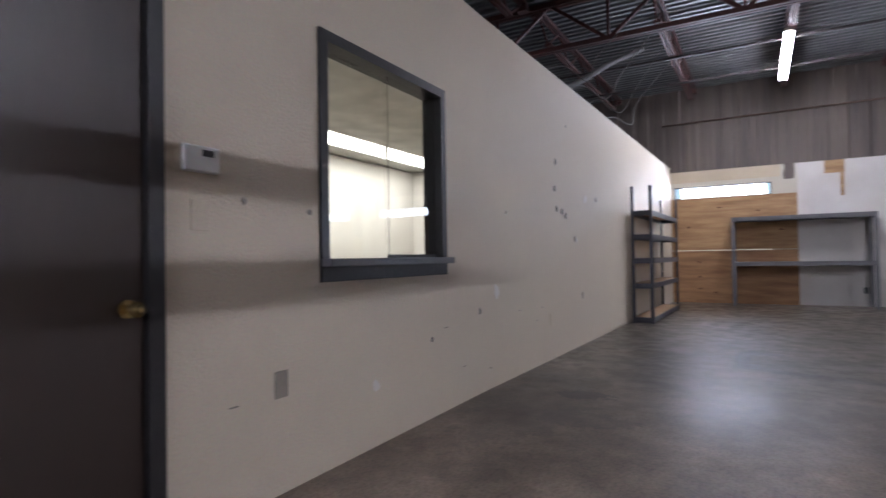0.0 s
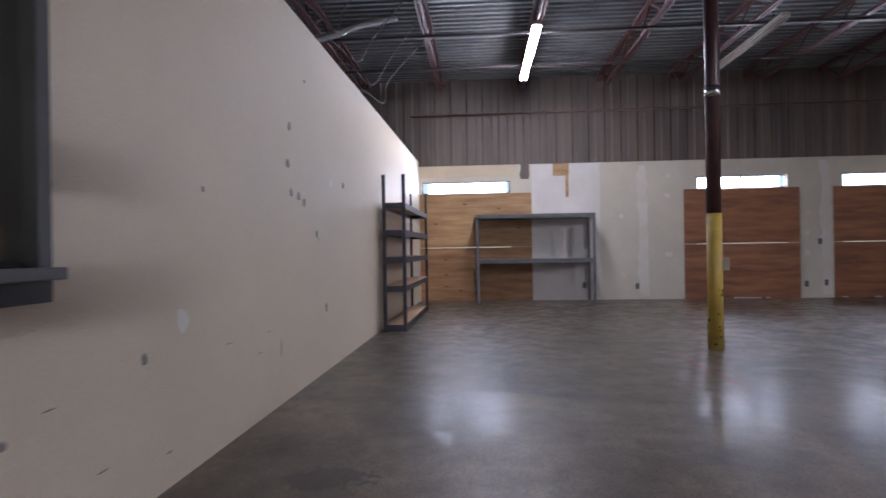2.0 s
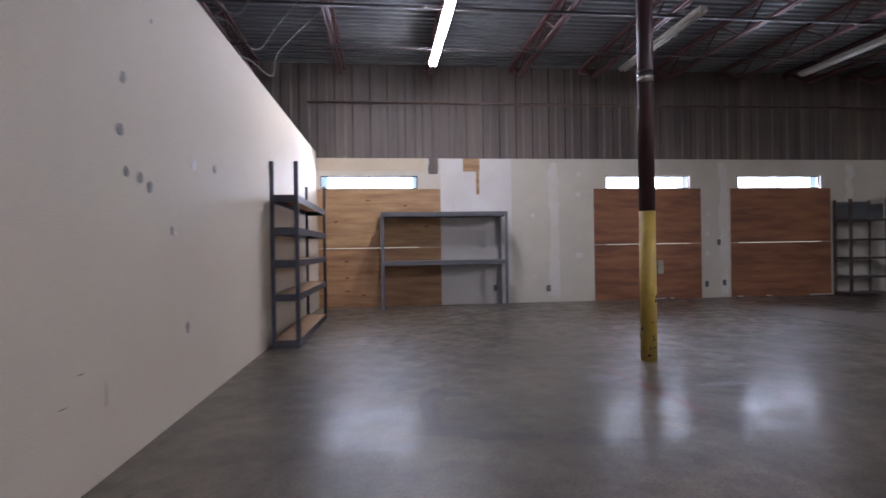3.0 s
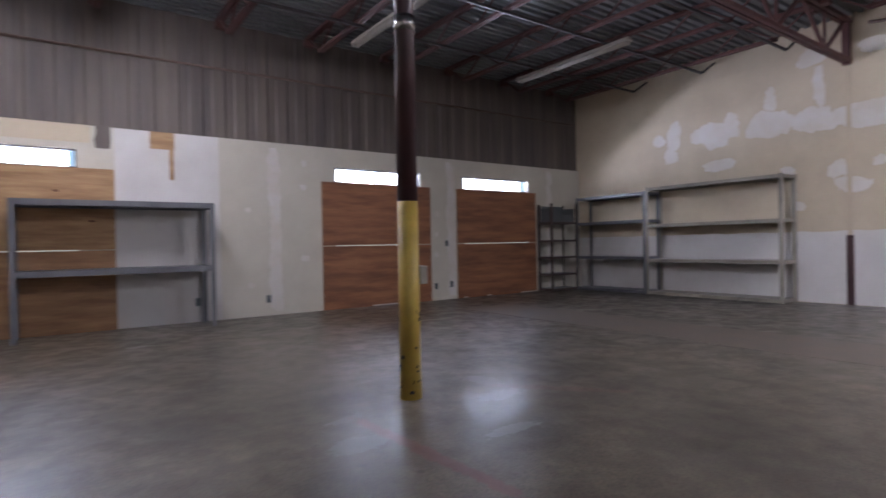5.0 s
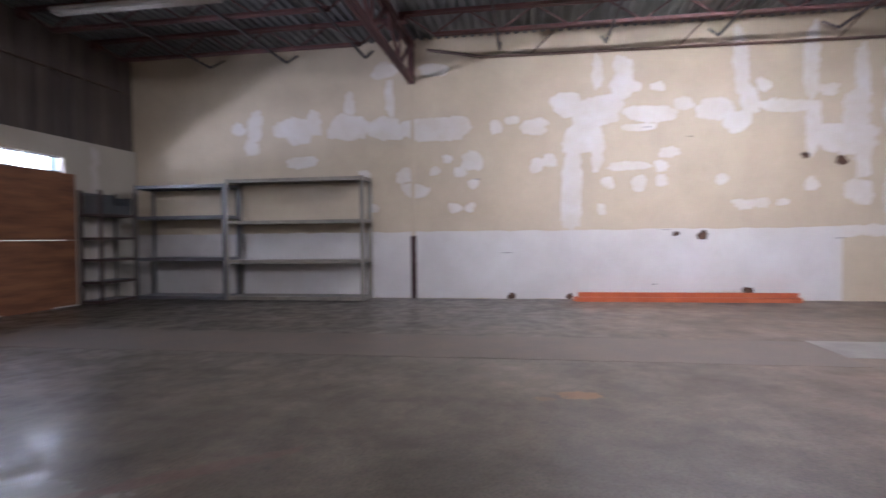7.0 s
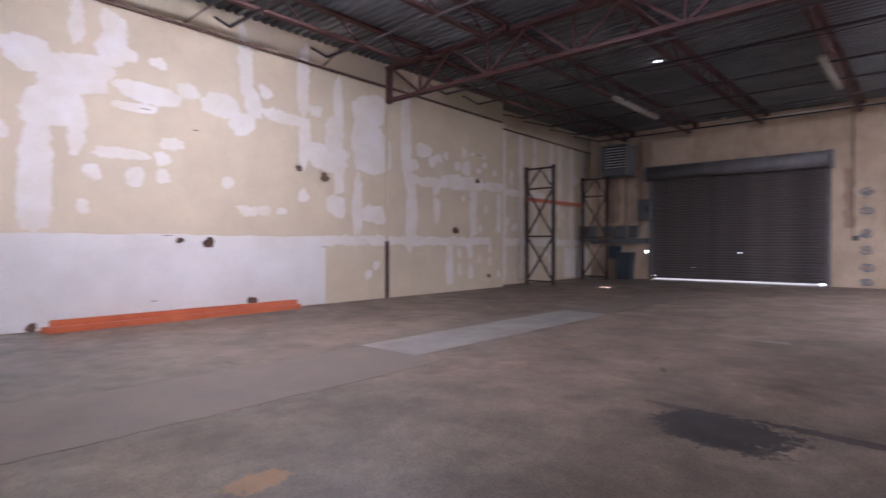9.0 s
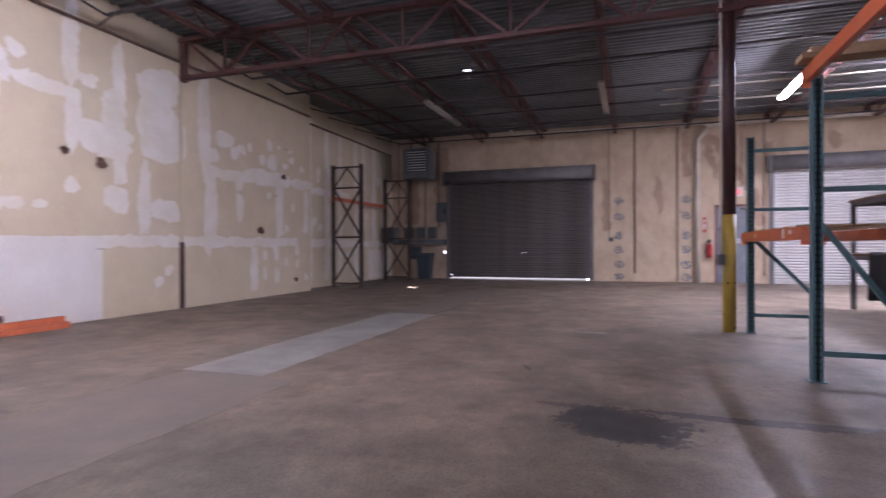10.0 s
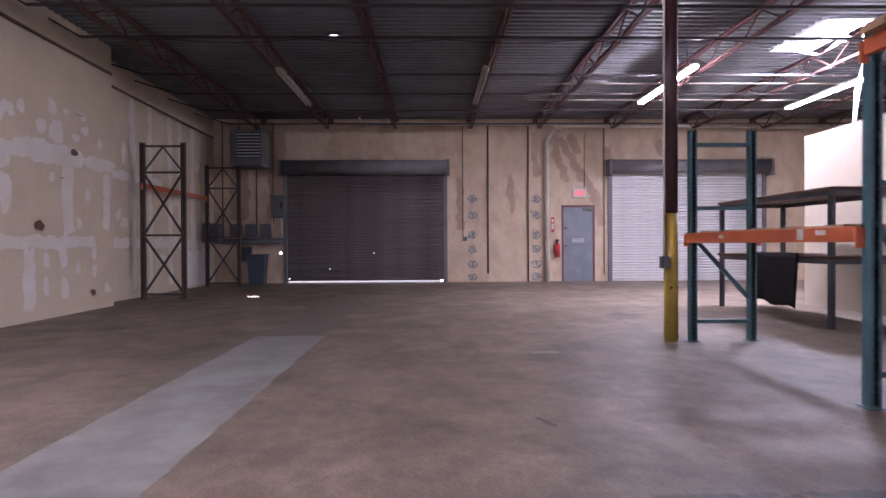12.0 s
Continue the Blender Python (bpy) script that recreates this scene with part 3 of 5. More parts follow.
structure("roof", slab, M_PURLIN, "flat roof covering above the deck", "roof")


# roof steel: joists north-south, girders east-west on the column lines
GIRDERS = (7.49, -0.97)


def joist(name, y0, y1):
    e = thing(name, 0, 0, 0, "rust-red open-web steel roof joist", "joist", "roof joists", kind="structure")
    top, low = ROOF - 0.03, 4.23
    part("top_chord", bar(bar(B(), (-0.035, y0, top), (-0.035, y1, top), 0.04, 0.05), (0.035, y0, top), (0.035, y1, top), 0.04, 0.05), M_STEEL, e)
    a, b = y0 + 0.55, y1 - 0.55
    part("bottom_chord", bar(bar(B(), (-0.03, a, low), (-0.03, b, low), 0.035, 0.045), (0.03, a, low), (0.03, b, low), 0.035, 0.045), M_STEEL, e)
    n = 2 * round((b - a) / 1.1)
    w = B()
    pts = [(0, y0 + 0.08, top)] + [(0, a + (b - a) * i / n, low if i % 2 == 0 else top) for i in range(n + 1)] + [(0, y1 - 0.08, top)]
    for p, q in zip(pts, pts[1:]):
        bar(w, p, q, 0.022, 0.022)
    part("web", w, M_STEEL, e)
    part("bearing_seat", box(box(B(), -0.07, 0.07, y0 + 0.01, y0 + 0.12, top - 0.12, top - 0.025), -0.07, 0.07, y1 - 0.12, y1 - 0.01, top - 0.12, top - 0.025), M_STEEL, e)
    return e


def joist_row(y0, y1, xs):
    first = joist("roof_joist", y0, y1)
    first.matrix_world = pose(xs[0], 0, 0)
    for x in xs[1:]:
        copy_thing(first, pose(x, 0, 0))


joist_row(GIRDERS[0] + 0.07, NORTH, (-5.0, -3.4, -1.8, -0.25, 1.37, 3.0, 4.42, 5.88, 7.33, 8.8, 10.2))
joist_row(GIRDERS[1] + 0.07, GIRDERS[0] - 0.07, (-5.3, -3.6, -1.9, -0.2, 1.5, 3.2, 4.9, 6.6, 8.3, 10.0))
joist_row(SOUTH, GIRDERS[1] - 0.07, (-5.6, -3.6, -1.66, 0.58, 2.6, 4.47, 6.51, 8.33, 10.2))


def girder(y):
    e = thing("roof_girder", 0, y, 0, "rust-red steel truss girder on the column line", "girder", "roof girders", kind="structure")
    top, low, x0, x1 = ROOF - 0.09, 3.88, FAR_WEST + 0.02, EAST - 0.03
    part("top_chord", box(box(B(), x0, x1, -0.07, -0.01, top - 0.04, top + 0.03), x0, x1, 0.01, 0.07, top - 0.04, top + 0.03), M_STEEL, e)
    part("bottom_chord", box(box(B(), x0, x1, -0.06, -0.01, low - 0.03, low + 0.03), x0, x1, 0.01, 0.06, low - 0.03, low + 0.03), M_STEEL, e)
    w = B()
    n = 24
    for i in range(n):
        xa, xb = x0 + 0.1 + (x1 - x0 - 0.2) * i / n, x0 + 0.1 + (x1 - x0 - 0.2) * (i + 1) / n
        bar(w, (xa, 0, low if i % 2 else top), (xb, 0, top if i % 2 else low), 0.045, 0.045)
        if i % 2 == 0:
            bar(w, (xb, 0, low), (xb, 0, top), 0.035, 0.035)
    part("web", w, M_STEEL, e)
    part("end_post", box(B(), x1 - 0.09, x1, -0.05, 0.05, low - 0.06, top), M_STEEL, e)


for gy in GIRDERS:
    girder(gy)

for by in (8.2, 9.64, 11.1, 5.9, 4.2, 2.5, 0.8, -2.2, -3.30, -5.10, -6.4, -7.8, -9.2):
    b = bar(B(), (FAR_WEST, 0, 4.19), (10.75, 0, 4.19), 0.035, 0.035)
    bar(b, (10.75, 0, 4.19), (EAST - 0.01 if by > STEP else EAST_S - 0.01, 0, 4.46), 0.03, 0.03)
    ob = solid("bridging_bar", b, M_PURLIN, "thin dark steel bridging bar under the joists", "bar", "bridging bars", kind="structure")
    ob.location.y = by


# ---- columns ----
def column(x, y):
    e = thing("steel_column", x, y, 0, "round maroon steel column, lower part chipped yellow", "column", "columns")
    part("shaft", tube(B(), (0, 0, 1.40), (0, 0, 4.5), 0.073, 24), M_MAROON, e, "maroon painted shaft")
    part("yellow_base", tube(B(), (0, 0, 0), (0, 0, 1.40), 0.0745, 24), M_YELLOW, e, "yellow safety paint with black chips")
    part("cap_plate", box(B(), -0.14, 0.14, -0.1, 0.1, 3.80, 3.845), M_STEEL, e)
    chips = B()
    rnd = random.Random(int(y * 10) + 3)
    for _ in range(34 if y > 0 else 12):
        a, z = rnd.uniform(0, 6.28), abs(rnd.gauss(0.0, 0.33)) + 0.02
        if z > 1.3:
            continue
        s, h = rnd.uniform(0.04, 0.26), rnd.uniform(0.004, 0.018)
        v = []
        for da, dz in ((-s, -h), (-0.2 * s, -1.4 * h), (s, -0.6 * h), (0.9 * s, h), (0.1 * s, 1.5 * h), (-0.8 * s, 0.7 * h)):
            v.append(chips.verts.new((0.0765 * math.cos(a + da), 0.0765 * math.sin(a + da), max(z + dz, 0.003))))
        chips.faces.new(v)
    part("paint_chip", chips, M_BLACK, e, "dark chips where the paint is gone")
    return e


c1 = column(2.91, 7.49)
part("steel_strap", tube(B(), (0, 0, 2.60), (0, 0, 2.71), 0.079, 24), M_CHROME, c1, "silver tape band")
part("switch_box", box(B(), 0.066, 0.13, -0.05, 0.05, 0.81, 0.94), M_BEIGESHELF, c1, "pale electrical box", 0.006)
c2 = column(2.91, -0.97)
part("switch_box", box(B(), 0.06, 0.14, 0.02, 0.12, 0.80, 0.93), M_GREYBOX, c2, "small grey electrical box", 0.006)
part("conduit", string(B(), [(0.10, 0.06, 0.93), (0.10, 0.06, 4.05), (0.16, 0.06, 4.18), (0.9, 0.06, 4.2)], 0.013), M_PIPE, c2, "pale conduit")


# ---- boarded doorways in the north wall ----
def boarded(x0, x1, win, upper, lower, label, zt=2.21, gaps=((0.0, 0.42), (0.66, 0.70), (0.74, 1.0))):
    e = thing("plywood_boarding", 0, NORTH, 0, label, "plywood panel", "boarded doorways")
    part("plywood_sheet", box(B(), x0, x1, -0.022, -0.002, 1.112, zt), upper, e)
    part("plywood_sheet", box(B(), x0, x1, -0.022, -0.002, 0.026, 1.100), lower, e)
    w = x1 - x0
    for fa, fb in gaps:
        part("bottom_strip", box(B(), x0 + fa * w, x0 + fb * w, -0.020, -0.003, 0.001, 0.0255), lower, e)
    w = thing("window_" + str(1 + sum(1 for o in bpy.data.objects if o.name.startswith("window_") and o.type == "EMPTY")), 0, NORTH, 0, "bright narrow high window above the boarding", "window", kind="structure")
    fr = B()
    a, b, z0, z1 = win[0], win[1], 2.22, 2.47
    for xa, xb, za, zb in ((a, b, z0, z0 + 0.015), (a, b, z1 - 0.02, z1), (a, a + 0.02, z0, z1), (b - 0.02, b, z0, z1), ((a + b) / 2 - 0.012, (a + b) / 2 + 0.012, z0, z1)):
        box(fr, xa, xb, 0.03, 0.07, za, zb)
    part("window_frame", fr, M_FRAME, w)
    for xa, xb in ((a + 0.02, (a + b) / 2 - 0.012), ((a + b) / 2 + 0.012, b - 0.02)):
        g = part("pane", box(B(), xa, xb, 0.046, 0.052, z0 + 0.015, z1 - 0.02), M_GLASS, w)
        g.visible_shadow = False
    return e


# both sheets are one pale plywood; the lower takes the shade-darkened copy
boarded(-0.73, 1.57, BAYS[0], M_PLYLIGHT, M_PLYSHADED, "yellow plywood sheets boarding up a doorway, the lower one coloured as shaded", 2.215, ((0.0, 1.0),))
boarded(4.62, 6.86, BAYS[1], M_PLY, M_PLY, "red-brown plywood sheets boarding up a doorway")
boarded(7.51, 9.73, BAYS[2], M_PLY, M_PLY, "red-brown plywood sheets boarding up a doorway", gaps=((0.0, 0.06), (0.12, 0.34), (0.40, 0.78)))


# ---- fluorescent strip lamps ----
def strip_lamp(x, y, z, lit, length=2.40, tube_mat=None):
    e = thing("strip_light", x, y, z, ("lit" if lit else "unlit") + " white fluorescent strip light hung below the joists", "strip light", "strip lights")
    h = length / 2
    bm = B()
    v = [[bm.verts.new((a, yy, b)) for a, b in ((-0.065, 0.0), (-0.045, 0.055), (0.045, 0.055), (0.065, 0.0), (0.055, 0.0), (0.0, 0.018), (-0.055, 0.0))] for yy in (-h, h)]
    for i in range(7):
        bm.faces.new((v[0][i], v[0][(i + 1) % 7], v[1][(i + 1) % 7], v[1][i]))
    bm.faces.new(v[0][::-1])
    bm.faces.new(v[1])
    part("housing", bm, M_LAMPBODY, e)
    for s in (-0.035, 0.035):
        part("tube", tube(B(), (s, -h + 0.03, -0.022), (s, h - 0.03, -0.022), 0.019, 10), (tube_mat or M_TUBE) if lit else M_DEADTUBE, e, "glowing tube" if lit else "")
    for yy in (-h * 0.75, h * 0.75):
        part("hanger", string(B(), [(0, yy, 0.05), (0, yy, ROOF - z - 0.03)], 0.006, 6), M_PURLIN, e)
    return e


strip_lamp(1.33, 10.48, 4.15, True, tube_mat=M_TUBE_OLD)
strip_lamp(4.62, 10.45, 4.12, False)
strip_lamp(7.92, 10.37, 4.08, False)
strip_lamp(8.21, -5.91, 4.15, False)
strip_lamp(4.57, -5.81, 4.15, False)
strip_lamp(1.15, -5.2, 4.02, True)
strip_lamp(-2.42, -5.9, 4.08, True, tube_mat=M_TUBE_OLD)
# unseen strip light, added to account for the bright east wall and deck
strip_lamp(7.62, 3.2, 4.15, True)


# ================= THINGS =================
def shelf_unit(name, x, y, w, d, h, levels, steel, board, label, rz=0, deck=0.045, post=0.045, holes=False, group=""):
    """Metal shelving: local x is its width, y its depth, front at y = 0."""
    e = thing(name, x, y, 0, label, "shelving", group, rz)
    for px in (0, w - post):
        for py in (0, d - post):
            b = B()
            box(b, px, px + post, py, py + 0.004, 0, h)
            sx = px if px == 0 else px + post - 0.004
            box(b, sx, sx + 0.004, py + 0.0045, py + post, 0, h)
            if holes:
                z = 0.06
                while z < h - 0.04:
                    box(b, px + post * 0.3, px + post * 0.7, py - 0.002, py - 0.0005, z, z + 0.025)
                    z += 0.05
            part("post", b, steel, e)
    for z in levels:
        f = B()
        box(f, 0.004, w - 0.004, 0.006, 0.012, z - deck, z)
        box(f, 0.004, w - 0.004, d - 0.012, d - 0.006, z - deck, z)
        box(f, 0.006, 0.012, 0.0125, d - 0.0125, z - deck, z)
        box(f, w - 0.012, w - 0.006, 0.0125, d - 0.0125, z - deck, z)
        part("shelf_frame", f, steel, e)
        part("shelf_board", box(B(), 0.013, w - 0.013, 0.013, d - 0.013, z - 0.018, z - 0.002), board, e)
    return e


shelf_unit("workbench_shelving", 0.43, 12.36, 2.30, 0.60, 1.74, (1.74, 0.86), M_GREYSHELF, M_GREYSHELF, "grey steel two-level shelving against the boarded doorway", deck=0.075, post=0.06)
shelf_unit("slotted_shelving", -0.93, 11.40, 2.50, 0.31, 2.07, (1.70, 1.34, 0.98, 0.60, 0.09), M_DARKSHELF, M_RAWWOOD, "dark slotted steel shelving with wooden shelves by the partition", rz=0, holes=True, deck=0.08).matrix_world = pose(-0.48, 8.80, 0, 0, 0, 90 - 1.27)
shelf_unit("beige_shelving", 10.65, 10.80, 2.55, 0.54, 2.17, (2.16, 1.42, 0.72, 0.07), M_BEIGESHELF, M_BEIGESHELF, "beige steel four-level shelving along the drywall", rz=-90, deck=0.06, post=0.06, group="shelving by the east wall")
shelf_unit("dark_shelving", 10.64, 12.60, 1.79, 0.54, 2.10, (2.09, 1.53, 0.77, 0.07), M_GREYSHELF, M_GREYSHELF, "dark grey steel shelving in the corner", rz=-90, deck=0.06, post=0.06, group="shelving by the east wall")
shelf_unit("corner_shelving", 9.78, 12.55, 0.82, 0.43, 1.95, (1.55, 1.15, 0.78, 0.40, 0.07), M_BLACKRACK, M_GREYSHELF, "narrow black steel shelving beside the boarded doorway")


e = thing("parts_bin", 9.84, 12.57, 1.555, "dark grey open steel parts bin on the corner shelving", "bin")
bb = B()
box(bb, 0, 0.70, 0.36, 0.37, 0, 0.36)
box(bb, 0, 0.01, 0.0, 0.359, 0, 0.30)
box(bb, 0.69, 0.70, 0.0, 0.359, 0, 0.30)
box(bb, 0.011, 0.689, 0.0, 0.359, 0, 0.01)
part("bin_body", bb, M_GREYBOX, e)
part("front_lip", bar(B(), (0.011, 0.02, 0.08), (0.689, 0.02, 0.08), 0.012, 0.14), M_GREYBOX, e)


def rack_frame(name, x, y, d, h, label, mat, group, struts, braces, holes=True, post=0.075, rz=0):
    """A pallet-rack upright: two posts d apart along local x, with struts and braces."""
    e = thing(name, x, y, 0, label, "pallet rack", group, rz)
    for px in (0, d - post):
        o, q = px, px + post
        ring = ((o, -0.035), (q, -0.035), (q, 0.039), (q - 0.02, 0.039), (q - 0.02, 0.0345), (q - 0.005, 0.0345), (q - 0.005, -0.030), (o + 0.005, -0.030), (o + 0.005, 0.0345), (o + 0.02, 0.0345), (o + 0.02, 0.039), (o, 0.039))
        b = B()
        low, top = [[b.verts.new((u, v, z)) for u, v in ring] for z in (0, h)]
        b.faces.new(low[::-1])
        b.faces.new(top)
        for k in range(len(ring)):
            b.faces.new((low[k - 1], low[k], top[k], top[k - 1]))
        pst = part("post", b, mat, e)
        part("foot_plate", box(B(), px - 0.02, px + post + 0.02, -0.06, 0.06, 0, 0.008), mat, pst)
        if holes:
            hb = B()
            z = 0.08
            while z < h - 0.05:
                for ox in (0.018, post - 0.032):
                    box(hb, px + ox + 0.002, px + ox + 0.012, -0.0365, -0.0352, z, z + 0.018)
                    box(hb, px + ox + 0.002, px + ox + 0.012, 0.0392, 0.0405, z, z + 0.018)
                z += 0.051
            tagged(part("slot_hole", hb, M_BLACK, pst), kind="stuff")
    for z in struts:
        part("strut", box(B(), post, d - post, -0.018, 0.018, z - 0.02, z + 0.02), mat, e)
    for za, zb in braces:
        part("brace", bar(B(), (post * 0.8, 0.0, za), (d - post * 0.8, 0.0, zb), 0.03, 0.04), mat, e)
    return e


RX0, RX1 = 2.00, 2.73
RACK_Y = (-0.93, 1.51, 3.62)
for i, ry in enumerate(RACK_Y):
    e = rack_frame("pallet_rack_upright", RX0, ry, RX1 - RX0, 2.30 if i != 1 else 2.30, "teal steel pallet rack upright standing on the floor", M_RACKBLUE, "teal pallet rack", (2.14, 1.45, 0.215), ((0.34, 1.20),) if i % 2 else ((0.46, 1.12),))


def rack_beam(p, q, label, h=0.105, w=0.05, mat=None):
    e = thing("pallet_rack_beam", *p, label, "rack beam", "orange rack beams")
    d = Vector(q) - Vector(p)
    b = B()
    n = d.normalized()
    bar(b, n * 0.04, d - n * 0.04, w, h)
    bmo = part("beam", b, M_ORANGE, e, bevel=0.004)
    for s in (n * 0.015, d - n * 0.015):
        c = B()
        bar(c, s - Vector((0, 0, 0.09)), s + Vector((0, 0, 0.045)), 0.012 + 0.05 * abs(n.y), 0.012 + 0.05 * abs(n.x))
        part("end_connector", c, M_ORANGE, e)
    return e


for bx in (RX0 - 0.03, RX1 + 0.03):
    for k, lv in ((0, 1.125), (1, 1.125), (1, 2.31)):
        if bx > RX1 and (k, lv) == (1, 1.125):
            continue
        rack_beam((bx, RACK_Y[k], lv), (bx, RACK_Y[k + 1], lv), "orange steel pallet rack beam with paper labels")
for k in range(1):
    for j in range(5):
        yy = RACK_Y[k] + 0.25 + j * 0.45
        solid("deck_board", box(B(), RX0 + 0.0, RX1 - 0.0, yy, yy + 0.2, 1.178, 1.196), M_RAWWOOD, "raw wooden board lying across the rack beams", "board", "rack boards")
solid("timber_plank", box(B(), 1.86, 2.86, 1.62, 1.80, 2.366, 2.41), M_RAWWOOD, "grey-brown timber plank across the top beams", "plank", bevel=0.004)
solid("timber_plank", box(B(), 1.90, 2.80, 1.64, 1.78, 2.412, 2.45), M_RAWWOOD, "grey-brown timber plank across the top beams", "plank", bevel=0.004)

# beams lying along the east wall
for i, (bx, bz) in enumerate(((10.98, 0.039), (10.90, 0.039), (10.95, 0.115))):
    e = rack_beam((bx, 1.16 + 0.03 * i, bz), (bx - 0.04, 4.76 - 0.04 * i, bz), "orange steel rack beam lying on the floor", 0.075)
for o in [o for o in bpy.data.objects if o.name.startswith("end_connector") and o.parent and o.parent.location.z < 0.3]:
    bpy.data.objects.remove(o)

# black lattice racks by the loading door
for ry in (-6.19, -9.35):
    e = rack_frame("lattice_rack_upright", 10.50, ry, 0.90, 3.15, "tall black steel rack upright with crossed bracing", M_BLACKRACK, "black racks", (3.08, 2.55, 1.28, 0.09), ((0.12, 1.25), (1.25, 0.12), (1.31, 2.53), (2.53, 1.31)), holes=False, post=0.085)
    for xa, za, xb, zb in ((0.07, 2.57, 0.45, 3.07), (0.83, 2.57, 0.45, 3.07)):
        part("brace", bar(B(), (xa, 0, za), (xb, 0, zb), 0.025, 0.03), M_BLACKRACK, e)
rack_beam((11.36, -6.15, 2.29), (11.36, -9.32, 2.29), "orange steel beam joining the black racks", 0.10)


# low shelving by the office end, with a carpet over it
def wood_shelving():
    e = thing("wooden_shelving", -0.42, -4.15, 0, "grey steel shelving with brown wooden decks by the partition", "shelving")
    w, d = 1.10, 2.58
    for px in (0, w - 0.06):
        for py in (0, d - 0.06):
            part("leg", box(box(B(), px, px + 0.06, py, py + 0.006, 0, 1.72), px, px + 0.006, py + 0.0065, py + 0.06, 0, 1.72), M_GREYSHELF, e)
    for z in (1.72, 0.87):
        part("frame", box(box(box(box(B(), 0.007, w - 0.007, 0.008, 0.03, z - 0.07, z - 0.01), 0.007, w - 0.007, d - 0.03, d - 0.008, z - 0.07, z - 0.01), 0.008, 0.03, 0.031, d - 0.031, z - 0.07, z - 0.01), w - 0.03, w - 0.008, 0.031, d - 0.031, z - 0.07, z - 0.01), M_GREYSHELF, e)
        part("deck", box(B(), -0.02, w + 0.02, -0.02, d + 0.02, z - 0.009, z + 0.03), M_DECKWOOD, e, "dark brown wooden deck", 0.004)


M_DECKWOOD = material("dark_brown_board", (0.13, 0.065, 0.04), 0.6, 0, (0.08, 0.04, 0.025), 3, 50, 0.2, (1, 0.3, 1))
wood_shelving()


def carpet():
    bm = B()
    n, m = 14, 10
    grid = []
    for j in range(m + 1):
        row = []
        for i in range(n + 1):
            y = -3.25 + 1.18 * i / n
            f = j / m
            z = 0.93 - f * (0.68 + 0.02 * math.sin(i * 0.9 + 0.4) + 0.05 * i / n)
            x = 0.735 + 0.02 * math.sin(i * 0.9) * f + 0.03 * f
            row.append(bm.verts.new((x, y + 0.05 * f * (0.5 - i / n), z)))
        grid.append(row)
    flat = [bm.verts.new((0.30, -3.25 + 1.18 * i / n, 0.925)) for i in range(n + 1)]
    grid.insert(0, flat)
    for a, b in zip(grid, grid[1:]):
        for i in range(n):
            f = bm.faces.new((a[i], a[i + 1], b[i + 1], b[i]))
            f.smooth = True
    bmesh.ops.solidify(bm, geom=list(bm.faces), thickness=0.012)
    return solid("carpet_piece", bm, M_CLOTH, "charcoal carpet piece hanging over the shelf edge", "carpet")


carpet()


# ---- roller doors ----
def roller_door(name, x0, x1, mat, hood, label, slat=0.076, gap=0.02):
    e = thing(name, x0, SOUTH, 0, label, "roller door", kind="structure")
    w = x1 - x0
    prof = [(0.004, -0.02), (0.020, 0.15), (0.020, 0.5), (0.006, 0.66), (-0.002, 0.84), (0, 1.03)]
    b = B()
    v = [[b.verts.new((xx, 0.012 + py, pz * slat)) for py, pz in prof] for xx in (-0.05, w + 0.05)]
    for i in range(len(prof) - 1):
        b.faces.new((v[0][i], v[1][i], v[1][i + 1], v[0][i + 1]))
    me = mesh("slat", b, mat)
    z = gap + 0.06
    while z < 3.02:
        piece("slat", me, e, pose(0, 0, z))
        z += slat
    part("bottom_bar", box(B(), -0.05, w + 0.05, 0.006, 0.04, gap, gap + 0.06), mat, e)
    for s in (0, 1):
        xa = -0.10 if s == 0 else w - 0.01
        part("guide_rail", box(B(), xa, xa + 0.11, 0.003, 0.065, 0, 3.05), M_HOOD, e)
        xb = -0.16 if s == 0 else w + 0.08
        part("end_bracket", box(B(), xb, xb + 0.08, 0.003, 0.36, 2.98, 3.42), M_HOOD, e, bevel=0.01)
    h = B()
    n = 14
    rr = [[h.verts.new((xx, 0.19 + 0.185 * math.cos(a), 3.22 + 0.20 * math.sin(a))) for a in [2 * math.pi * i / n for i in range(n)]] for xx in (-0.08, w + 0.08)]
    for i in range(n):
        h.faces.new((rr[0][i], rr[0][(i + 1) % n], rr[1][(i + 1) % n], rr[1][i])).smooth = True
    h.faces.new(rr[0][::-1])
    h.faces.new(rr[1])
    part("hood", h, hood, e)
    return e


roller_door("door_1", *ROLL_1, M_ROLLER, M_HOOD, "closed dark brown steel roller door with light under it", gap=0.06)
# glowing discs stand for daylight through small holes; nothing is cut
M_PINHOLE = glow("pinhole_disc_glow", (0.9, 0.95, 1.0), 9)
for px, pz, r in ((9.52, 0.10, 0.035), (5.26, 0.07, 0.05), (7.16, 0.83, 0.016), (8.40, 0.40, 0.008)):
    part("pinhole", tube(B(), (px - ROLL_1[0], 0.034, pz), (px - ROLL_1[0], 0.037, pz), r, 10), M_PINHOLE, bpy.data.objects["door_1"], "glowing disc standing for a daylight pinhole in the door")
part("pinhole", tube(B(), (9.77, SOUTH + 0.002, 0.85), (9.77, SOUTH + 0.006, 0.85), 0.035, 10), M_PINHOLE, south, "glowing disc standing for a daylight hole in the wall")
roller_door("door_2", *ROLL_2, M_ROLLWHITE, M_HOOD, "closed pale grey steel roller door", gap=0.004)

